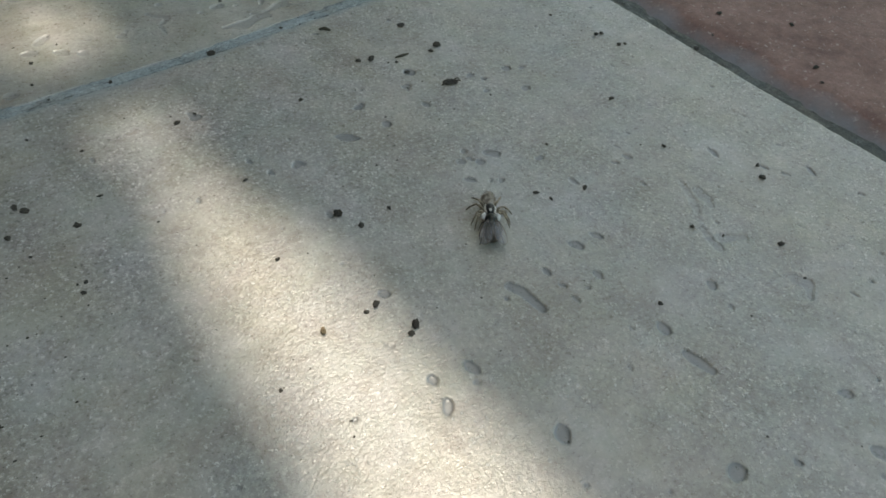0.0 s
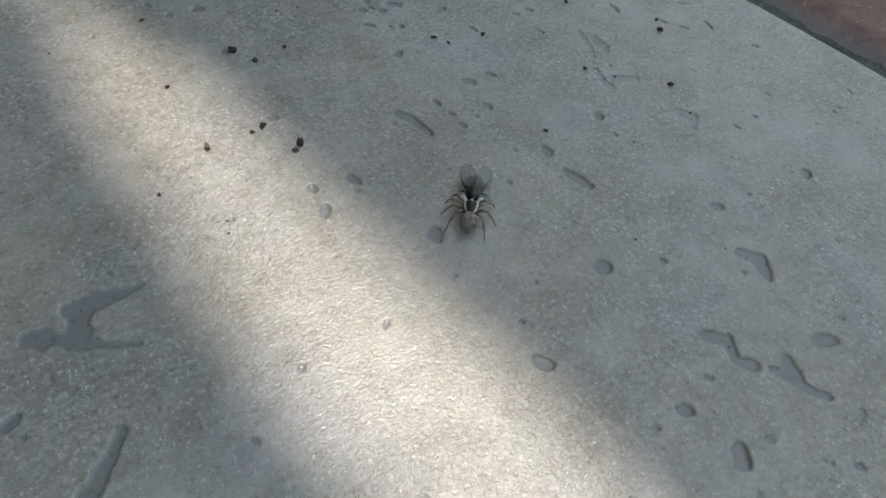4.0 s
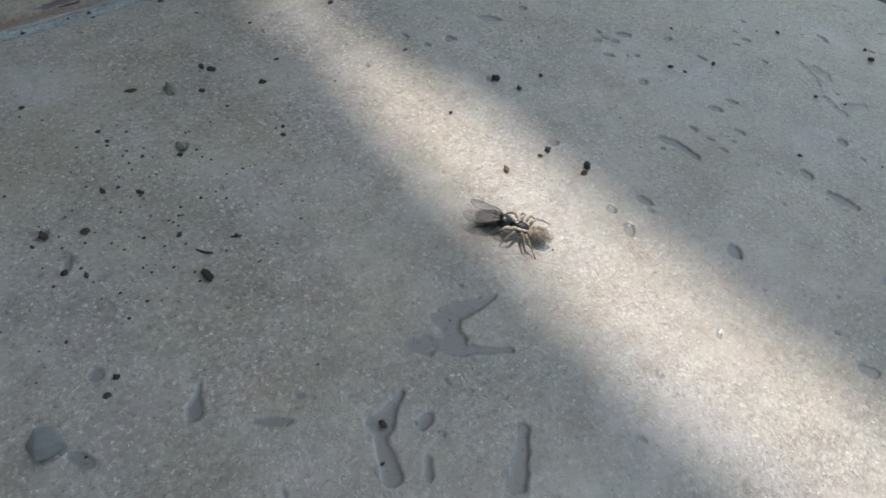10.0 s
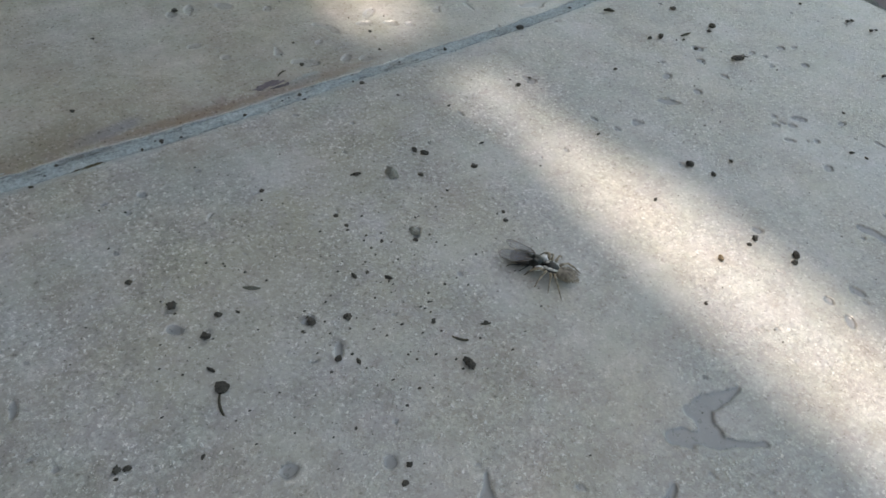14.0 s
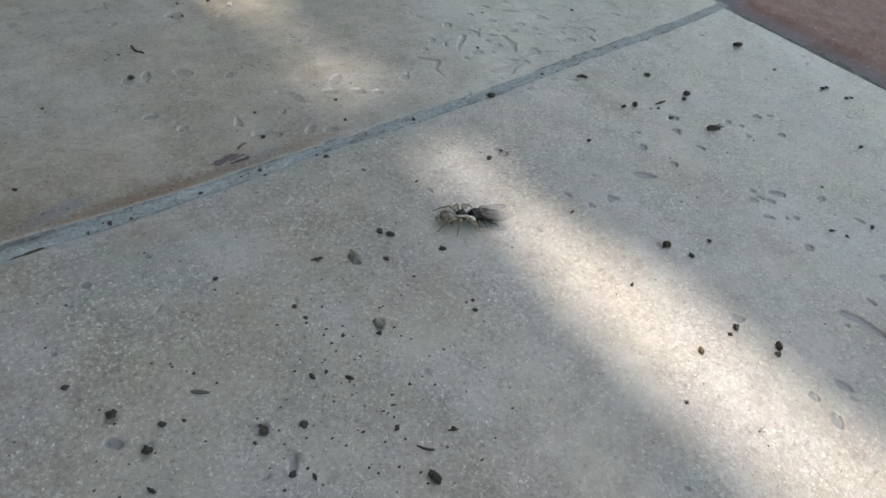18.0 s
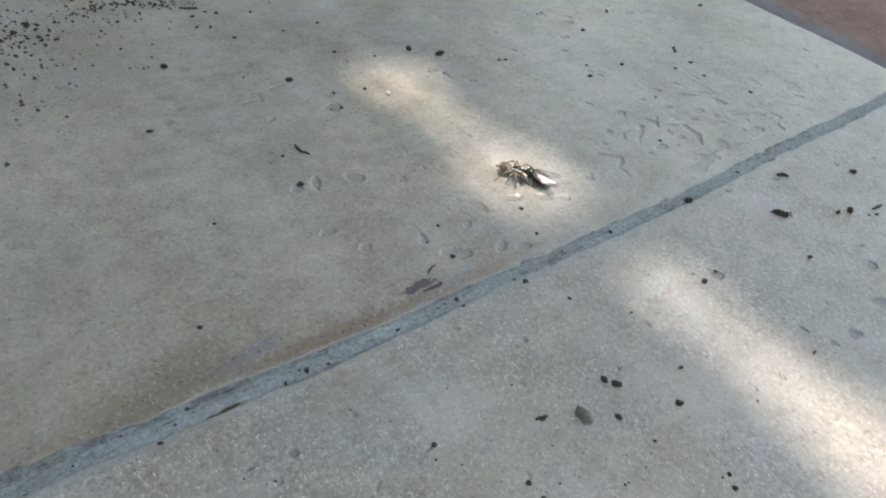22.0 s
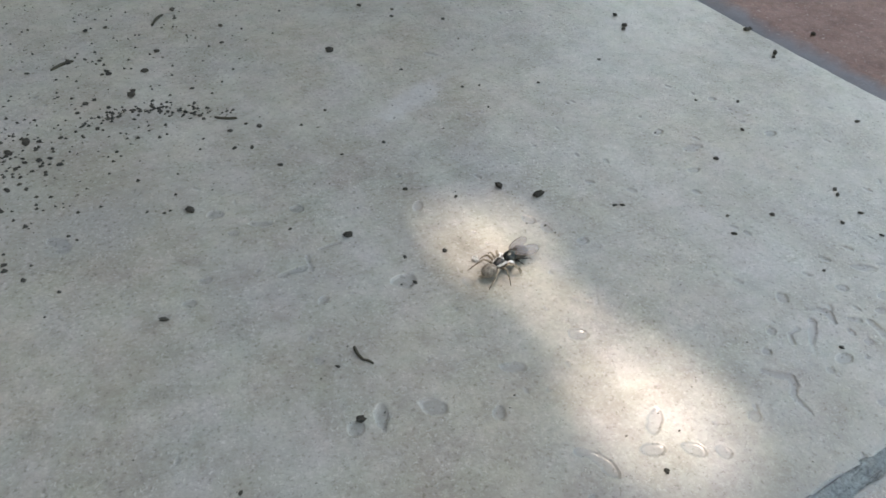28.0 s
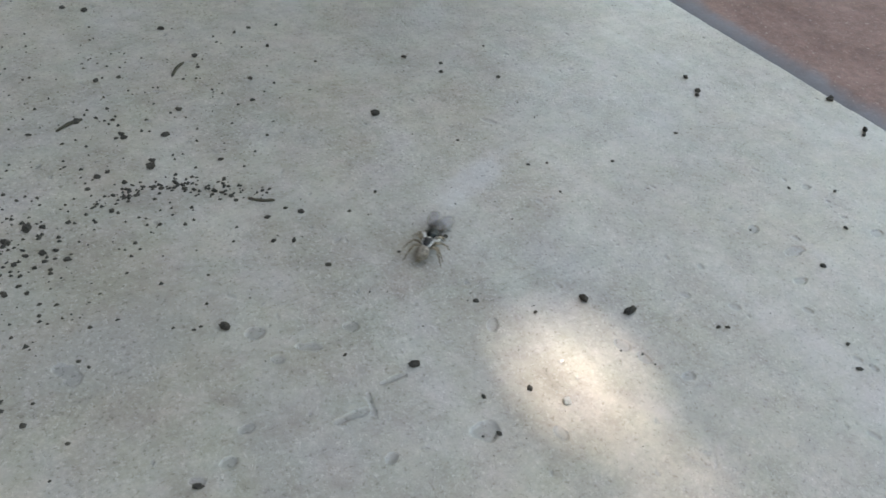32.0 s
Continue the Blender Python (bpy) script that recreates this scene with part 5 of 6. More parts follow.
def shard_mesh(name, seed, material):
    """A curled splinter: a thin arched plate with a broken outline, hollow below."""
    rng = random.Random(seed)
    bm = bmesh.new()
    n, m = 8, 6
    grids = []
    for lift in (0.0, -0.07):
        rows = []
        for i in range(n):
            u = -1 + 2 * i / (n - 1)
            half = math.sqrt(max(0.10, 1 - u * u))
            row = []
            for j in range(m):
                w = -1 + 2 * j / (m - 1)
                edge = 1 + (0.13 * math.sin(5 * u + 3 * w + seed) if abs(w) > 0.9 or abs(u) > 0.9 else 0)
                row.append(bm.verts.new((0.5 * u * edge, 0.34 * half * w * edge, 0.34 * (1 - w * w) * (1 - 0.5 * u * u) + 0.05 * math.sin(4 * u + seed) + 0.09 + lift)))
            rows.append(row)
        grids.append(rows)
    top, low = grids
    for i in range(n - 1):
        for j in range(m - 1):
            bm.faces.new((top[i][j], top[i + 1][j], top[i + 1][j + 1], top[i][j + 1]))
            bm.faces.new((low[i][j], low[i][j + 1], low[i + 1][j + 1], low[i + 1][j]))
    rim = [(i, 0) for i in range(n)] + [(n - 1, j) for j in range(1, m)] + [(i, m - 1) for i in range(n - 2, -1, -1)] + [(0, j) for j in range(m - 2, 0, -1)]
    for (a, b), (c, d) in zip(rim, rim[1:] + rim[:1]):
        bm.faces.new((top[a][b], low[a][b], low[c][d], top[c][d]))
    bmesh.ops.recalc_face_normals(bm, faces=bm.faces)
    me = bpy.data.meshes.new(name)
    bm.to_mesh(me)
    bm.free()
    me.materials.append(material)
    return me


single("pebble", -157.9, -70.4, 4.2, chunk_mesh("pebble", 301, m_stone), "angular light grey pebble lying on the tile", "pebble")
single("stone_chip", -124.0, -25.7, 2.6, shard_mesh("stone_chip", 1, m_grey_chip), "hollow grey chip of stone on the grey tile", "stone")
single("stone_chip", -128.4, -37.7, 1.7, shard_mesh("stone_chip", 4, m_grey_chip), "hollow grey chip of stone on the grey tile", "stone")
single("grit_grain", -103.8, 51.5, 1.2, lump_mesh("grit_grain", 302, m_white_grit, 0.7, 0.2, 2), "pale angular grit grain on the cream tile", "grit")
seed = single("seed", -152.0, -34.9, 2.3, lump_mesh("seed", 321, m_seed, 0.22, 0.08, 2), "flat olive-grey seed lying on the grey tile", "seed")
seed.matrix_world = Matrix.LocRotScale((-152.0 * MM, -34.9 * MM, 0), Euler((0, 0, radians(-37))), (2.3 * MM, 0.95 * MM, 1.5 * MM))
single("grit_grain", -95.1, -65.4, 1.1, lump_mesh("grit_grain", 303, m_tan, 0.7, 0.2, 2), "tan grit grain on the grey tile", "grit")


def build_husk():
    """A curled dry husk: a hollow shell, a ridge and two broken stalks."""
    husk = empty("dry_husk", "dark curled dry husk that tumbles over the grey tile", "husk")
    rng = random.Random(77)
    bm = bmesh.new()
    rings = []
    for i in range(9):
        u = -1.3 + 2.6 * i / 8
        w = 0.78 * math.sqrt(max(0.08, 1 - (u / 1.42) ** 2))
        ring = []
        for q in range(9):
            a = math.pi * (-0.15 + 1.3 * q / 8)
            r = w * rng.uniform(0.86, 1.12)
            ring.append(bm.verts.new(Vector((u, r * math.cos(a), 0.10 + 0.72 * max(0.0, r * math.sin(a)))) * MM))
        rings.append(ring)
    for a, c in zip(rings, rings[1:]):
        for q in range(8):
            bm.faces.new((a[q], c[q], c[q + 1], a[q + 1]))
    bm.faces.new(rings[0][::-1])
    bm.faces.new(rings[-1])
    part("shell", bm, m_soil, husk, "cracked blackish shell", smooth=False)
    for ends in (((-0.9, 0.2, 0.55), (-1.5, 0.35, 0.75), (-1.9, 0.3, 0.5)), ((-0.7, -0.3, 0.5), (-1.35, -0.6, 0.6), (-1.7, -0.75, 0.25)), ((0.8, 0.3, 0.5), (1.3, 0.7, 0.4), (1.5, 0.9, 0.06))):
        bm = bmesh.new()
        tube(bm, ends, [0.14, 0.11, 0.06], 6)
        part("stalk", bm, m_soil, husk)
    return husk


def flake(name, x, y, length, width, turn, material, label):
    """A thin irregular flake lying flat."""
    bm = bmesh.new()
    rng = random.Random(int(abs(x * 10)))
    n = 30
    top, low = [], []
    for i in range(n):
        a = i * 2 * math.pi / n
        r = 0.80 + 0.12 * math.sin(3 * a + x) + 0.10 * math.sin(7 * a + y) + rng.uniform(-0.16, 0.14)
        r /= (math.cos(a) ** 6 + math.sin(a) ** 6) ** (1 / 6)
        p = Vector((0.5 * length * math.cos(a) * r, 0.5 * width * math.sin(a) * r, 0))
        low.append(bm.verts.new(p * MM))
        top.append(bm.verts.new((p * rng.uniform(0.8, 0.96) + Vector((0, 0, rng.uniform(0.06, 0.24)))) * MM))
    bm.faces.new(top)
    bm.faces.new(low[::-1])
    for i in range(n):
        j = (i + 1) % n
        bm.faces.new((low[i], low[j], top[j], top[i]))
    ob = part(name, bm, material, smooth=False)
    ob.matrix_world = pose(x * MM, y * MM, rest_z(x, y), 0, 0, turn)
    return tagged(ob, label, "flake")


flake("cement_flake", -126.9, 2.9, 4.2, 0.7, 2, m_flake, "thin purple-brown cement splinter beside the joint")
flake("cement_flake", -128.4, 4.2, 6.6, 1.9, 2, m_flake, "purple-brown cement flake beside the joint")
flake("moss_patch", -160.6, -1.3, 6.0, 0.55, 4, m_moss, "thin yellow-brown moss streak in the grey joint")

# fine dust and grains too many to count
def dust():
    rng = random.Random(21)
    verts, faces = [], []

    def grain(x, y, s, z=0.0):
        n = len(verts)
        a = rng.uniform(0, 6.3)
        k = rng.uniform(0.5, 1.0)
        for q in range(5):
            b = a + q * 1.2566
            r = s * rng.uniform(0.7, 1.2)
            verts.append((x + r * math.cos(b), y + r * k * math.sin(b), z - 0.00005))
        verts.append((x + rng.uniform(-0.3, 0.3) * s, y + rng.uniform(-0.3, 0.3) * s, z + s * rng.uniform(0.6, 1.1)))
        faces.extend([(n + q, n + (q + 1) % 5, n + 5) for q in range(5)])

    for _ in range(1500):
        x, y = rng.uniform(-0.183, -0.003), rng.uniform(-0.148, 0.192)
        grain(x, y, rng.choice((0.08, 0.1, 0.12, 0.15, 0.2)) * MM * rng.uniform(0.7, 1.1), rest_z(x / MM, y / MM))
    for x, y, s in SPECKS:
        grain(x, y, s * 0.5, rest_z(x / MM, y / MM))
    for _ in range(160):        # around the dirtier side of the grey tile
        x, y = rng.gauss(-0.140, 0.013), rng.gauss(-0.045, 0.013)
        grain(x, y, rng.uniform(0.12, 0.34) * MM)
    for _ in range(75):         # in the joint
        x = rng.uniform(-0.18, -0.002)
        y = float(joint_mid(np.array(x))) + rng.uniform(-0.0015, 0.0015)
        grain(x, y, rng.choice((0.1, 0.15, 0.2, 0.3, 0.45)) * MM, -0.0002)
    for _ in range(130):        # a swept line of dark grains
        t = rng.random()
        x = -0.146 + 0.025 * t + rng.gauss(0, 0.0006)
        y = 0.1128 - 0.0082 * t + 0.004 * math.sin(t * 3.1) + rng.gauss(0, 0.0011)
        grain(x, y, rng.uniform(0.18, 0.5) * MM)
    for _ in range(200):        # and the scatter behind it
        x, y = rng.gauss(-0.157, 0.010), rng.gauss(0.106, 0.011)
        grain(x, y, rng.uniform(0.12, 0.48) * MM)
    for cx, cy, sx, sy, n in ((-163.1, 110.6, 4, 5, 110), (-167.2, 105.8, 4, 6, 130), (-169.6, 84.2, 5, 7, 70)):     # denser drifts
        for _ in range(n):
            grain(rng.gauss(cx, sx) * MM, rng.gauss(cy, sy) * MM, rng.choice((0.15, 0.2, 0.28, 0.4, 0.6)) * MM)
    for _ in range(240):
        x, y = rng.gauss(-0.135, 0.016), rng.gauss(0.140, 0.02)
        grain(x, y, rng.uniform(0.12, 0.42) * MM)
    me = bpy.data.meshes.new("soil_dust")
    me.from_pydata(verts, [], faces)
    me.materials.append(m_soil)
    tagged(new("soil_dust", me), "fine dark soil dust and grains strewn over the tiles", "dust", kind="stuff")


dust()
husk = build_husk()


# ---------------------------------------------------------------- the spider and its prey
def blob(bm, centre, radii, turn=(0, 0, 0), seg=18, rings=12, shape=None):
    """An ellipsoid in mm, optionally reshaped by shape(unit vector) -> scale."""
    r = bmesh.ops.create_uvsphere(bm, u_segments=seg, v_segments=rings, radius=1)
    m = Matrix.LocRotScale(Vector(centre) * MM, Euler(turn), None)
    for v in r["verts"]:
        u = v.co.copy()
        k = shape(u) if shape else 1.0
        v.co = m @ Vector((u.x * radii[0] * MM * k, u.y * radii[1] * MM * k, u.z * radii[2] * MM * k))
    return r["verts"]


def furry(name, dark, light, scale, rough=0.8, bands=0.0):
    k = Mat(name, rough)
    v = k.coords()
    c = k.mix(k.ramp(k.noise(scale, 5, 0.7, v), [(0.38, 0.0), (0.64, 1.0)]), dark, light)
    if bands:
        w = k.node("ShaderNodeTexWave", Scale=bands, Distortion=1.5)
        k.link(v, w.inputs["Vector"])
        c = k.mix(k.math("MULTIPLY", w.outputs["Fac"], 0.55), c, dark)
    k.colour(c)
    k.bump(k.noise(scale * 3, 4, 0.7, v), 0.7, 0.00006)
    return k.m


m_abdomen = furry("tan_fur", (0.14, 0.112, 0.085), (0.42, 0.37, 0.31), 1500)
m_leg = furry("tan_leg", (0.15, 0.115, 0.075), (0.50, 0.43, 0.33), 1800, bands=420)
m_foot = furry("brown_foot", (0.06, 0.045, 0.03), (0.25, 0.20, 0.14), 1800)
m_pale = furry("white_fur", (0.36, 0.34, 0.30), (0.72, 0.70, 0.66), 2600)
m_white = furry("snow_white_fur", (0.55, 0.54, 0.51), (0.82, 0.81, 0.79), 2600)
m_black = furry("black_fur", (0.004, 0.004, 0.004), (0.02, 0.018, 0.016), 2600, 0.42)
k_eye = Mat("black_eye", 0.08)
k_eye.colour((0.004, 0.004, 0.005))
k_fly = Mat("dark_metallic_green", 0.30, 0.3)
k_fly.colour(k_fly.mix(k_fly.ramp(k_fly.noise(1300, 3, 0.6), [(0.48, 0.0), (0.60, 1.0)]), (0.006, 0.008, 0.007), (0.07, 0.075, 0.066)))
m_fly_abdomen = furry("dark_fly_abdomen", (0.005, 0.0045, 0.004), (0.036, 0.027, 0.02), 900, 0.4)
k_fly_leg = Mat("black_leg", 0.5)
k_fly_leg.colour((0.015, 0.013, 0.012))
k_fly_eye = Mat("brown_eye", 0.25)
k_fly_eye.colour((0.06, 0.018, 0.012))
k_wing = Mat("smoky_wing", 0.2)
k_wing.colour((0.30, 0.29, 0.30))
k_wing.b.inputs["Alpha"].default_value = 0.32
k_vein = Mat("wing_vein", 0.5)
k_vein.colour((0.08, 0.06, 0.045))

spider = empty("jumping_spider", "tan jumping spider with black-and-white striped head, gripping a fly", "spider")
HEAD = 0.9      # x of the face, mm; the tail is at about -5.4


def build_spider():
    bm = bmesh.new()    # carapace: box-like in front, rounded behind
    blob(bm, (-1.42, 0, 1.42), (1.12, 0.80, 0.72), (0, -0.10, 0), 24, 16, lambda u: 1.0 + 0.10 * max(0, u.x) * (1 - u.x * u.x) + 0.05 * max(0, u.z))
    carapace = part("carapace", bm, m_black, spider, "black furry carapace")
    for side in (-1, 1):
        bm = bmesh.new()
        tube(bm, [(-2.4, side * 0.30, 1.55), (-1.95, side * 0.56, 1.66), (-1.4, side * 0.68, 1.70), (-0.85, side * 0.66, 1.66), (-0.45, side * 0.54, 1.56)], [0.12, 0.20, 0.23, 0.22, 0.16], 12)
        part("side_stripe", bm, m_pale, carapace, "white fur stripe along the carapace")
    bm = bmesh.new()
    blob(bm, (-2.0, 0, 1.84), (0.40, 0.22, 0.11), (0, -0.45, 0))
    part("back_patch", bm, m_pale, carapace, "white fur patch on the back of the head")
    bm = bmesh.new()
    blob(bm, (-0.95, 0, 2.07), (0.5, 0.24, 0.09), (0, 0.12, 0))
    part("crown_stripe", bm, m_pale, carapace, "pale fur stripe on the head")
    for y, r in ((-0.24, 0.22), (0.24, 0.22), (-0.58, 0.14), (0.58, 0.14)):
        bm = bmesh.new()
        blob(bm, (-0.34 - 0.25 * abs(y), y, 1.52), (r, r, r), seg=14, rings=10)
        part("eye", bm, k_eye.m, carapace, "glossy black eye")
    for side in (-1, 1):
        bm = bmesh.new()
        blob(bm, (-1.15, side * 0.50, 1.98), (0.12, 0.12, 0.12), seg=10, rings=8)
        part("eye", bm, k_eye.m, carapace)
        bm = bmesh.new()
        tube(bm, [(-0.5, side * 0.2, 1.15), (-0.25, side * 0.22, 0.95), (-0.1, side * 0.18, 0.7)], [0.22, 0.2, 0.1])
        part("chelicera", bm, m_black, spider)
        bm = bmesh.new()
        tube(bm, [(-0.60, side * 0.50, 1.15), (-0.30, side * 0.90, 1.50), (0.0, side * 1.08, 1.52), (0.32, side * 1.06, 1.25), (0.45, side * 0.92, 0.85)], [0.16, 0.30, 0.40, 0.38, 0.15], 12)
        part("pedipalp", bm, m_white, spider, "white furry pedipalp")
    bm = bmesh.new()
    blob(bm, (-3.62, 0, 1.22), (1.55, 1.02, 0.90), (0, 0.10, 0), 28, 18, lambda u: 1.0 - 0.26 * max(0, -u.x) ** 2 * (1 - u.z * u.z) + 0.05 * u.x)
    abdomen = part("abdomen", bm, m_abdomen, spider, "tan furry abdomen with faint brown marks")
    rng = random.Random(5)
    bm = bmesh.new()
    for _ in range(700):
        d = Vector((rng.gauss(0, 1), rng.gauss(0, 1), rng.gauss(0.5, 1))).normalized()
        p = Vector((-3.62 + d.x * 1.40, d.y * 1.0, 1.22 + d.z * 0.91)) * MM
        q = p + (d * 0.22 + Vector((-0.26, 0, 0))) * MM * rng.uniform(0.6, 1.2)
        s = d.cross(Vector((0.3, 0.5, 0.8))).normalized() * 0.022 * MM
        a, b, c = bm.verts.new(p - s), bm.verts.new(p + s), bm.verts.new(q)
        bm.faces.new((a, b, c))
    part("fur", bm, m_abdomen, abdomen)
    for side in (-1, 1):
        bm = bmesh.new()
        tube(bm, [(-5.0, side * 0.14, 1.0), (-5.4, side * 0.2, 0.95)], [0.12, 0.06])
        part("spinneret", bm, m_leg, abdomen)


# hip, knee, shin, foot of each leg on the +y side, in mm
LEGS = [((-0.75, 0.58, 0.95), (0.05, 1.75, 1.80), (0.85, 2.05, 1.10), (1.45, 2.25, 0.03)),
        ((-1.10, 0.66, 0.92), (-0.75, 2.05, 1.75), (-0.15, 2.70, 1.00), (0.15, 3.05, 0.03)),
        ((-1.50, 0.66, 0.92), (-1.95, 2.05, 1.75), (-2.20, 2.80, 0.95), (-2.45, 3.35, 0.03)),
        ((-1.85, 0.55, 0.95), (-2.95, 1.75, 1.75), (-3.95, 2.30, 1.00), (-4.95, 2.75, 0.03))]
legs = []


def build_legs():
    for side in (-1, 1):
        for n, (hip, knee, shin, foot) in enumerate(LEGS):
            rel = lambda p: (p[0] - hip[0], side * (p[1] - hip[1]), p[2] - hip[2])
            rng = random.Random(n * 7 + side)
            mid = [(a + b) / 2 for a, b in zip(hip, knee)]
            mid[2] += 0.28
            thick = 1.25 if n == 0 else 1.0
            bm = bmesh.new()
            tube(bm, [rel(hip), rel(mid), rel(knee)], [0.15 * thick, 0.20 * thick, 0.13 * thick])
            leg = part("leg", bm, m_leg, spider, "banded tan leg")
            leg.location = (hip[0] * MM, side * hip[1] * MM, hip[2] * MM)
            bm = bmesh.new()
            tube(bm, [rel(knee), [(a + b) / 2 for a, b in zip(rel(knee), rel(shin))], rel(shin)], [0.13 * thick, 0.13 * thick, 0.09 * thick])
            part("shin", bm, m_leg, leg)
            bm = bmesh.new()
            tube(bm, [rel(shin), [(a * 0.45 + b * 0.55) for a, b in zip(rel(shin), rel(foot))], rel(foot)], [0.09, 0.07, 0.045])
            part("foot", bm, m_foot, leg, "dark-tipped foot")
            legs.append((leg, side, n, Vector((hip[0] * MM, side * hip[1] * MM, hip[2] * MM))))


build_spider()
build_legs()

fly = empty("fly", "dead dark green-black fly with smoky wings, held by the spider", "fly")


def build_fly():
    bm = bmesh.new()
    blob(bm, (0.95, 0, 1.5), (1.18, 0.95, 0.86), (0, 0.12, 0), 22, 16)
    thorax = part("thorax", bm, k_fly.m, fly, "shiny green-black thorax")
    bm = bmesh.new()
    blob(bm, (1.92, 0, 1.9), (0.32, 0.42, 0.22), (0, 0.3, 0), 14, 10)
    part("scutellum", bm, k_fly.m, thorax)
    bm = bmesh.new()
    blob(bm, (0.0, 0, 0.92), (0.42, 0.66, 0.52), (0, 0, 0), 16, 12)
    head = part("head", bm, k_fly_leg.m, fly)
    for side in (-1, 1):
        bm = bmesh.new()
        blob(bm, (0.0, side * 0.48, 0.97), (0.34, 0.28, 0.40), seg=14, rings=10)
        part("eye", bm, k_fly_eye.m, head, "dark red-brown eye")
    bm = bmesh.new()
    blob(bm, (2.95, 0, 1.12), (2.0, 1.22, 0.88), (0, 0.10, 0), 24, 16, lambda u: 1.0 - 0.15 * max(0, u.x) ** 2)
    part("abdomen", bm, m_fly_abdomen, fly, "dark brown abdomen")
    for side in (-1, 1):
        bm = bmesh.new()
        root = Vector((1.25, side * 0.50, 2.1))
        turn = Euler((side * -0.20, 0.10, side * 0.19)).to_matrix()
        edge = [(0, 0), (0.5, 0.42), (1.2, 0.70), (2.1, 0.88), (3.0, 0.82), (3.75, 0.46), (4.0, 0.0), (3.75, -0.46), (3.0, -0.84), (1.9, -0.92), (1.0, -0.68), (0.4, -0.3)]
        wave = lambda x, y: 0.09 * math.sin(x * 2.0) - 0.06 * y * y
        up, dn = [], []
        for x, y in edge:
            p = turn @ Vector((x * 1.18, y * side * 1.06, wave(x, y))) + root
            up.append(bm.verts.new(p * MM))
            dn.append(bm.verts.new((p - Vector((0, 0, 0.02))) * MM))
        bm.faces.new(up)
        bm.faces.new(dn[::-1])
        for i in range(len(edge)):
            j = (i + 1) % len(edge)
            bm.faces.new((up[i], dn[i], dn[j], up[j]))
        bmesh.ops.recalc_face_normals(bm, faces=bm.faces)
        wing = part("wing", bm, k_wing.m, fly, "smoky translucent wing", smooth=False)
        bm = bmesh.new()
        tube(bm, [turn @ Vector((x * 1.18, y * side * 1.06, wave(x, y) - 0.01)) + root for x, y in edge], [0.05] * 5 + [0.035] * 7, 5)
        part("wing_margin", bm, k_vein.m, wing)
        for ends in (((0, 0), (1.2, 0.64), (2.4, 0.78), (3.5, 0.48)), ((0, 0), (1.6, 0.3), (2.8, 0.3), (3.8, 0.05)), ((0, 0), (1.4, -0.1), (2.6, -0.25), (3.5, -0.45)), ((0, 0), (0.9, -0.25), (1.6, -0.55), (2.1, -0.80))):
            bm = bmesh.new()
            tube(bm, [turn @ Vector((x * 1.18, y * side * 1.06, wave(x, y) + 0.012)) + root for x, y in ends], [0.05, 0.04, 0.03, 0.02], 5)
            part("vein", bm, k_vein.m, wing)
        for n, (hx, kx, fx) in enumerate(((0.8, 0.9, 1.2), (1.4, 1.8, 2.2), (1.8, 2.9, 4.0))):
            bm = bmesh.new()
            tube(bm, [(hx, side * 0.5, 0.95), (kx, side * 1.25, 1.05 - 0.15 * n), (fx, side * 1.55, 0.45), (fx + 0.35, side * 1.75, 0.06)], [0.11, 0.09, 0.06, 0.035], 6)
            part("leg", bm, k_fly_leg.m, fly, "thin black leg")


build_fly()


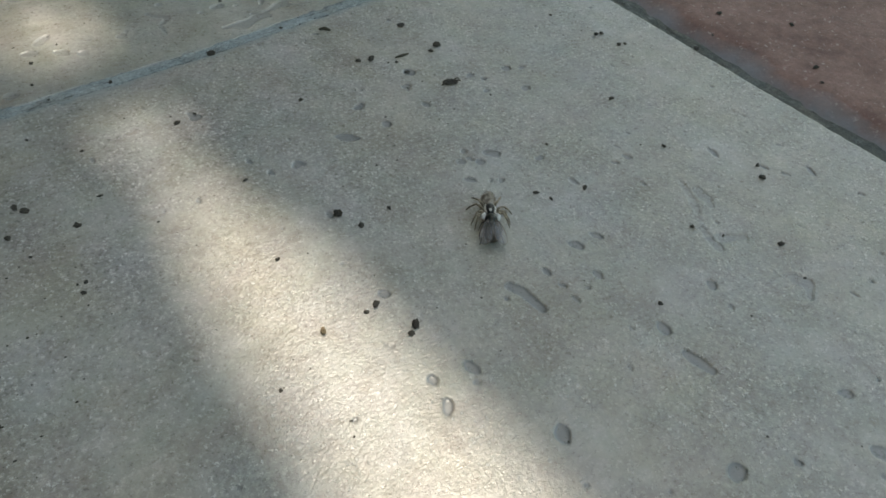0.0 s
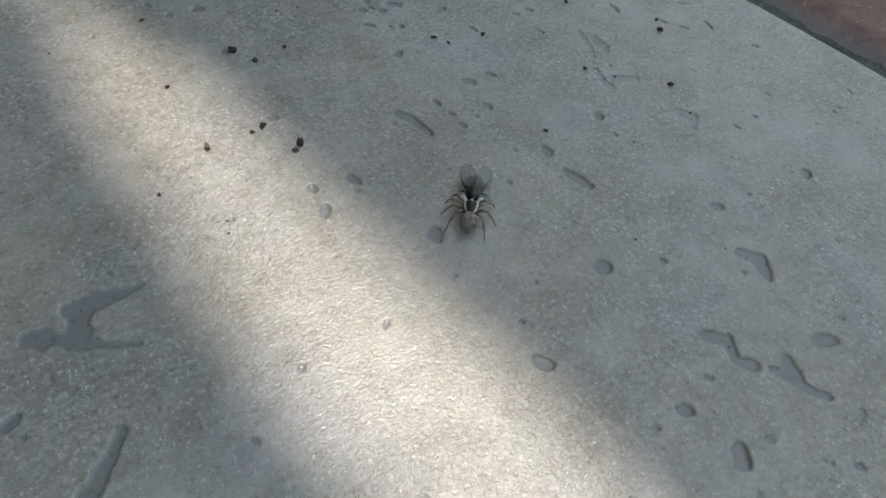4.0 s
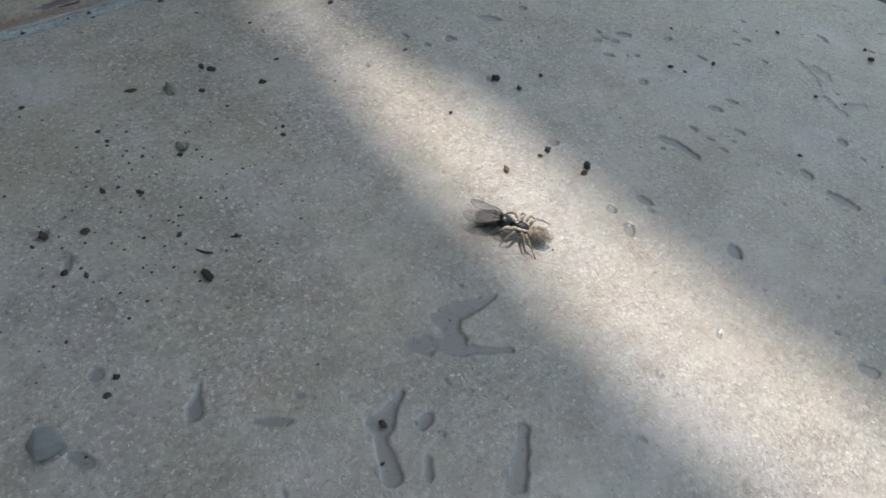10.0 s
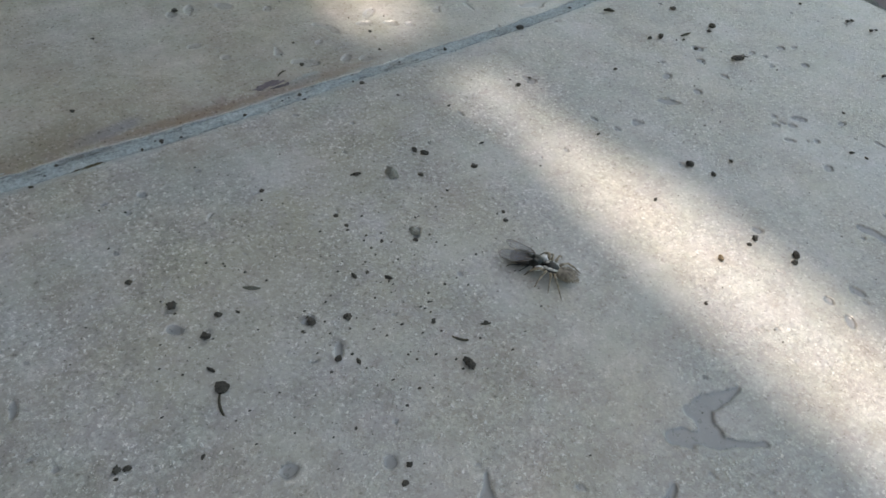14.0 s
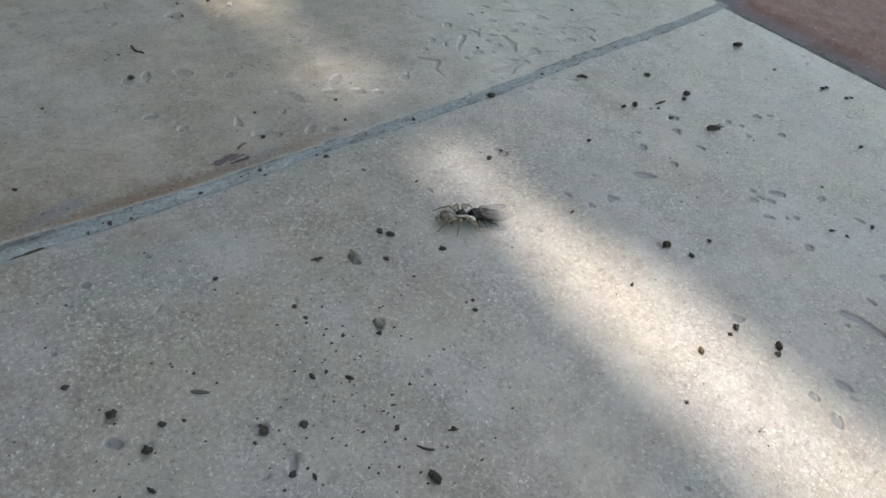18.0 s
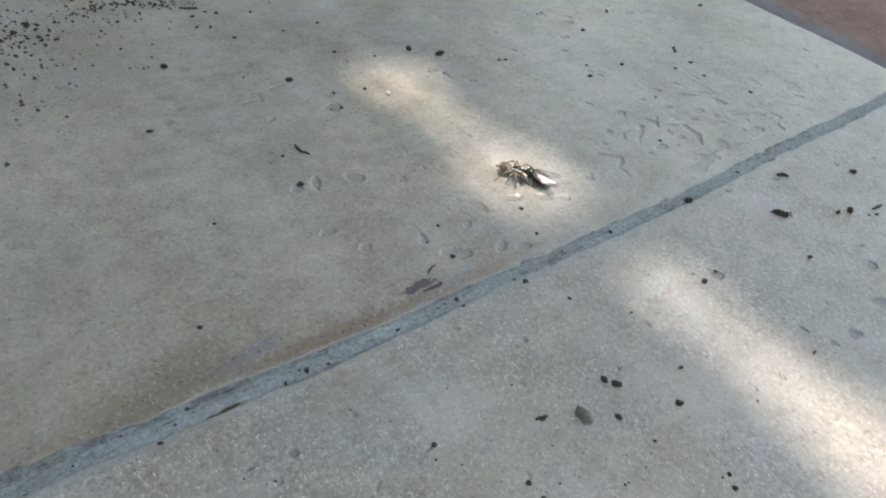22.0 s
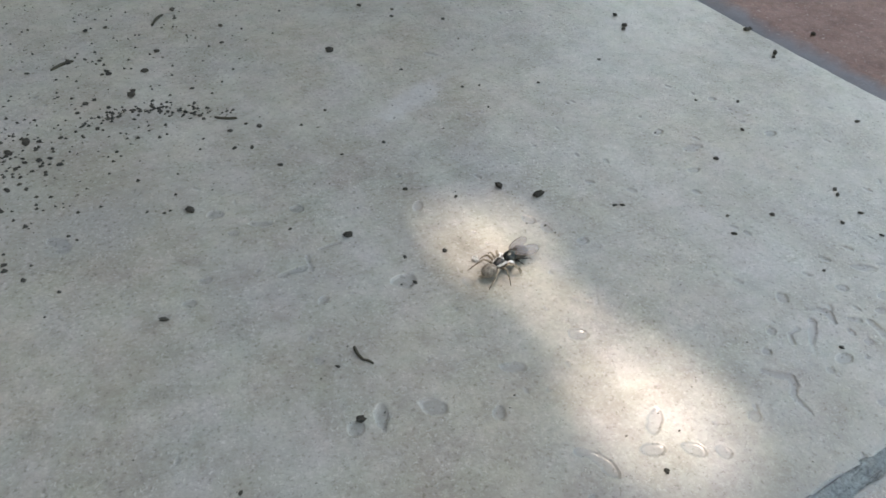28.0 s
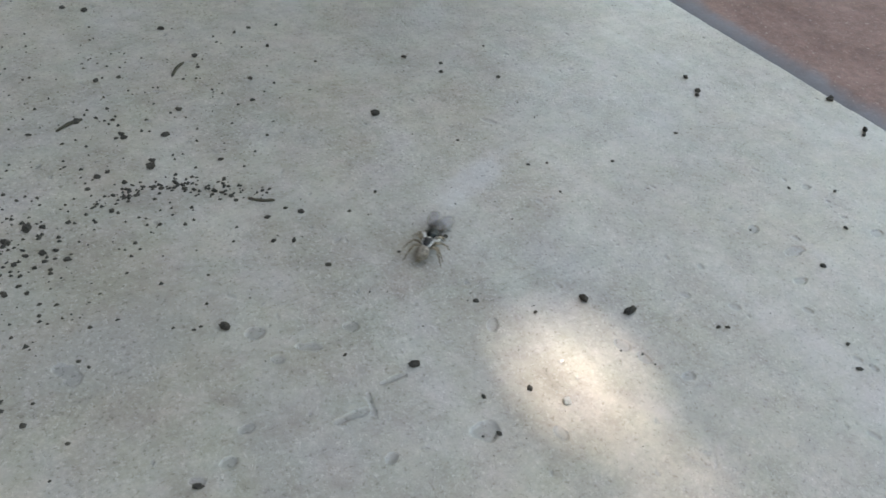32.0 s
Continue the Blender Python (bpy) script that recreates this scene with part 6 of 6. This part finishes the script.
# ---------------------------------------------------------------- what moves
TRACK = [
    (0.00, -65.4, -62.7, -126),
    (0.50, -65.3, -62.8, -126),
    (1.00, -65.3, -62.4, -128),
    (1.50, -65.3, -62.7, -127),
    (2.00, -65.5, -62.8, -129),
    (2.10, -68.8, -67.3, -129),
    (2.20, -77.6, -79.1, -45),
    (2.25, -73.8, -83.4, 25),
    (2.30, -70.4, -87.4, 92),
    (2.50, -71.6, -87.1, 84),
    (2.80, -70.2, -88.1, 88),
    (3.00, -73.2, -93.1, 40),
    (3.50, -73.3, -92.4, 39),
    (5.50, -84.3, -92.9, 101),
    (6.00, -85.8, -94.2, 129),
    (6.50, -86.3, -94.5, 130),
    (6.75, -90.9, -87.0, 66),
    (7.00, -95.4, -79.5, 2),
    (7.20, -96.2, -78.9, 15),
    (7.50, -93.5, -74.2, 35),
    (8.00, -97.9, -72.7, 77),
    (8.20, -97.3, -73.1, 79),
    (8.50, -97.8, -72.7, 81),
    (9.00, -97.6, -72.6, 83),
    (9.50, -102.7, -73.9, 119),
    (10.00, -102.6, -74.2, 118),
    (10.50, -111.7, -70.3, 50),
    (10.80, -115.9, -59.4, 37),
    (11.00, -115.5, -59.6, 29),
    (11.20, -116.4, -57.1, 39),
    (11.50, -117.6, -54.5, 54),
    (11.70, -118.1, -53.1, 67),
    (12.00, -117.8, -52.9, 88),
    (12.50, -117.7, -52.4, 84),
    (13.00, -118.5, -52.7, 119),
    (13.50, -118.8, -53.0, 114),
    (14.00, -118.4, -53.0, 116),
    (14.50, -118.7, -53.0, 115),
    (15.50, -113.6, -43.5, 196),
    (16.50, -108.3, -33.9, 273),
    (16.70, -108.7, -32.7, 280),
    (17.00, -107.4, -33.3, 293),
    (17.50, -107.3, -33.4, 293),
    (18.00, -104.8, -28.2, 332),
    (18.50, -104.7, -28.1, 354),
    (19.00, -104.4, -27.8, 356),
    (19.50, -106.3, -24.5, 381),
    (20.00, -109.6, -10.8, 375),
    (20.30, -110.8, -11.0, 380),
    (20.50, -110.3, -9.4, 383),
    (21.00, -113.2, -1.0, 434),
    (21.30, -114.0, -1.6, 439),
    (21.50, -113.2, -0.9, 442),
    (21.60, -113.4, 0.0, 432),
    (21.70, -112.6, 6.0, 376),
    (21.80, -108.2, 13.4, 318),
    (21.90, -101.2, 16.0, 302),
    (22.00, -98.4, 16.4, 301),
    (22.30, -99.2, 16.4, 304),
    (22.50, -98.6, 23.1, 393),
    (23.00, -102.0, 26.3, 421),
    (23.20, -102.1, 26.7, 421),
    (23.50, -102.0, 26.6, 420),
    (24.00, -103.0, 26.8, 430),
    (24.50, -104.5, 26.6, 448),
    (25.50, -102.4, 34.7, 371),
    (26.50, -100.2, 42.9, 294),
    (26.70, -100.2, 44.6, 301),
    (27.00, -99.7, 45.6, 317),
    (27.30, -100.8, 48.6, 343),
    (27.50, -99.6, 48.1, 361),
    (28.00, -100.7, 48.3, 372),
    (28.50, -101.6, 49.1, 391),
    (29.00, -102.7, 50.3, 407),
    (29.50, -103.4, 50.6, 423),
    (30.00, -103.0, 50.7, 424),
    (30.25, -100.4, 60.4, 369),
    (30.50, -97.7, 70.1, 313),
    (30.70, -97.6, 70.2, 332),
    (31.00, -98.3, 75.3, 361),
    (31.50, -98.0, 75.0, 362),
    (32.00, -104.4, 84.3, 399),
]


def motions():
    """The spider drags its prey over the tiles; its legs step while it goes."""
    rows = [(t, pose(x * MM, y * MM, 0.0, 0, 0, h)) for t, x, y, h in TRACK]
    walk(spider, rows)
    walk(fly, rows)
    tumble = [(0, -48.1, -32.4, 0, 150), (18.1, -48.1, -32.4, 0, 150), (18.3, -53.7, -24.2, 50, 120), (18.5, -60.6, -14.1, 0, 100), (18.7, -63.4, -17.4, 35, 40), (18.8, -66.9, -13.3, 0, 110), (32, -66.9, -13.3, 0, 110)]
    walk(husk, [(t, pose(x * MM, y * MM, (0.3 if roll else 0.0) * MM, roll, 0, h)) for t, x, y, roll, h in tumble])
    # the added shoot crosses the gaps at set times to dim their patches
    sway = [(0, -50, 17), (17.5, -50, 17), (17.8, -98, 17), (18.1, -98, 17), (18.4, -50, 17), (29.1, -50, 17),
            (29.4, -98, 17), (29.6, -98, 17), (29.9, -50, 17), (30.8, -50, 15), (31.3, -66, 15), (31.7, -84, 15), (32, -94, 16)]
    above = to_sun * (SPRAY_H / to_sun.z)
    walk(shoot, [(t, Matrix.Translation(above + Vector((x * MM, y * MM, 0)))) for t, x, y in sway])
    went, total = [], 0.0
    for a, b in zip(TRACK, TRACK[1:] + TRACK[-1:]):
        went.append((a[0], total))
        total += math.hypot(b[1] - a[1], b[2] - a[2]) + abs(b[3] - a[3]) * 0.05
    for leg, side, n, hip in legs:
        steps = []
        for t, way in went:
            s = way * 1.1 + n * 1.9 + (1.5 if side > 0 else 0.0)
            steps.append((t, Matrix.LocRotScale(hip, Euler((side * 0.10 * max(0, math.sin(s)), 0.06 * math.sin(s + 1), 0.24 * math.sin(s))), None)))
        walk(leg, steps)


motions()
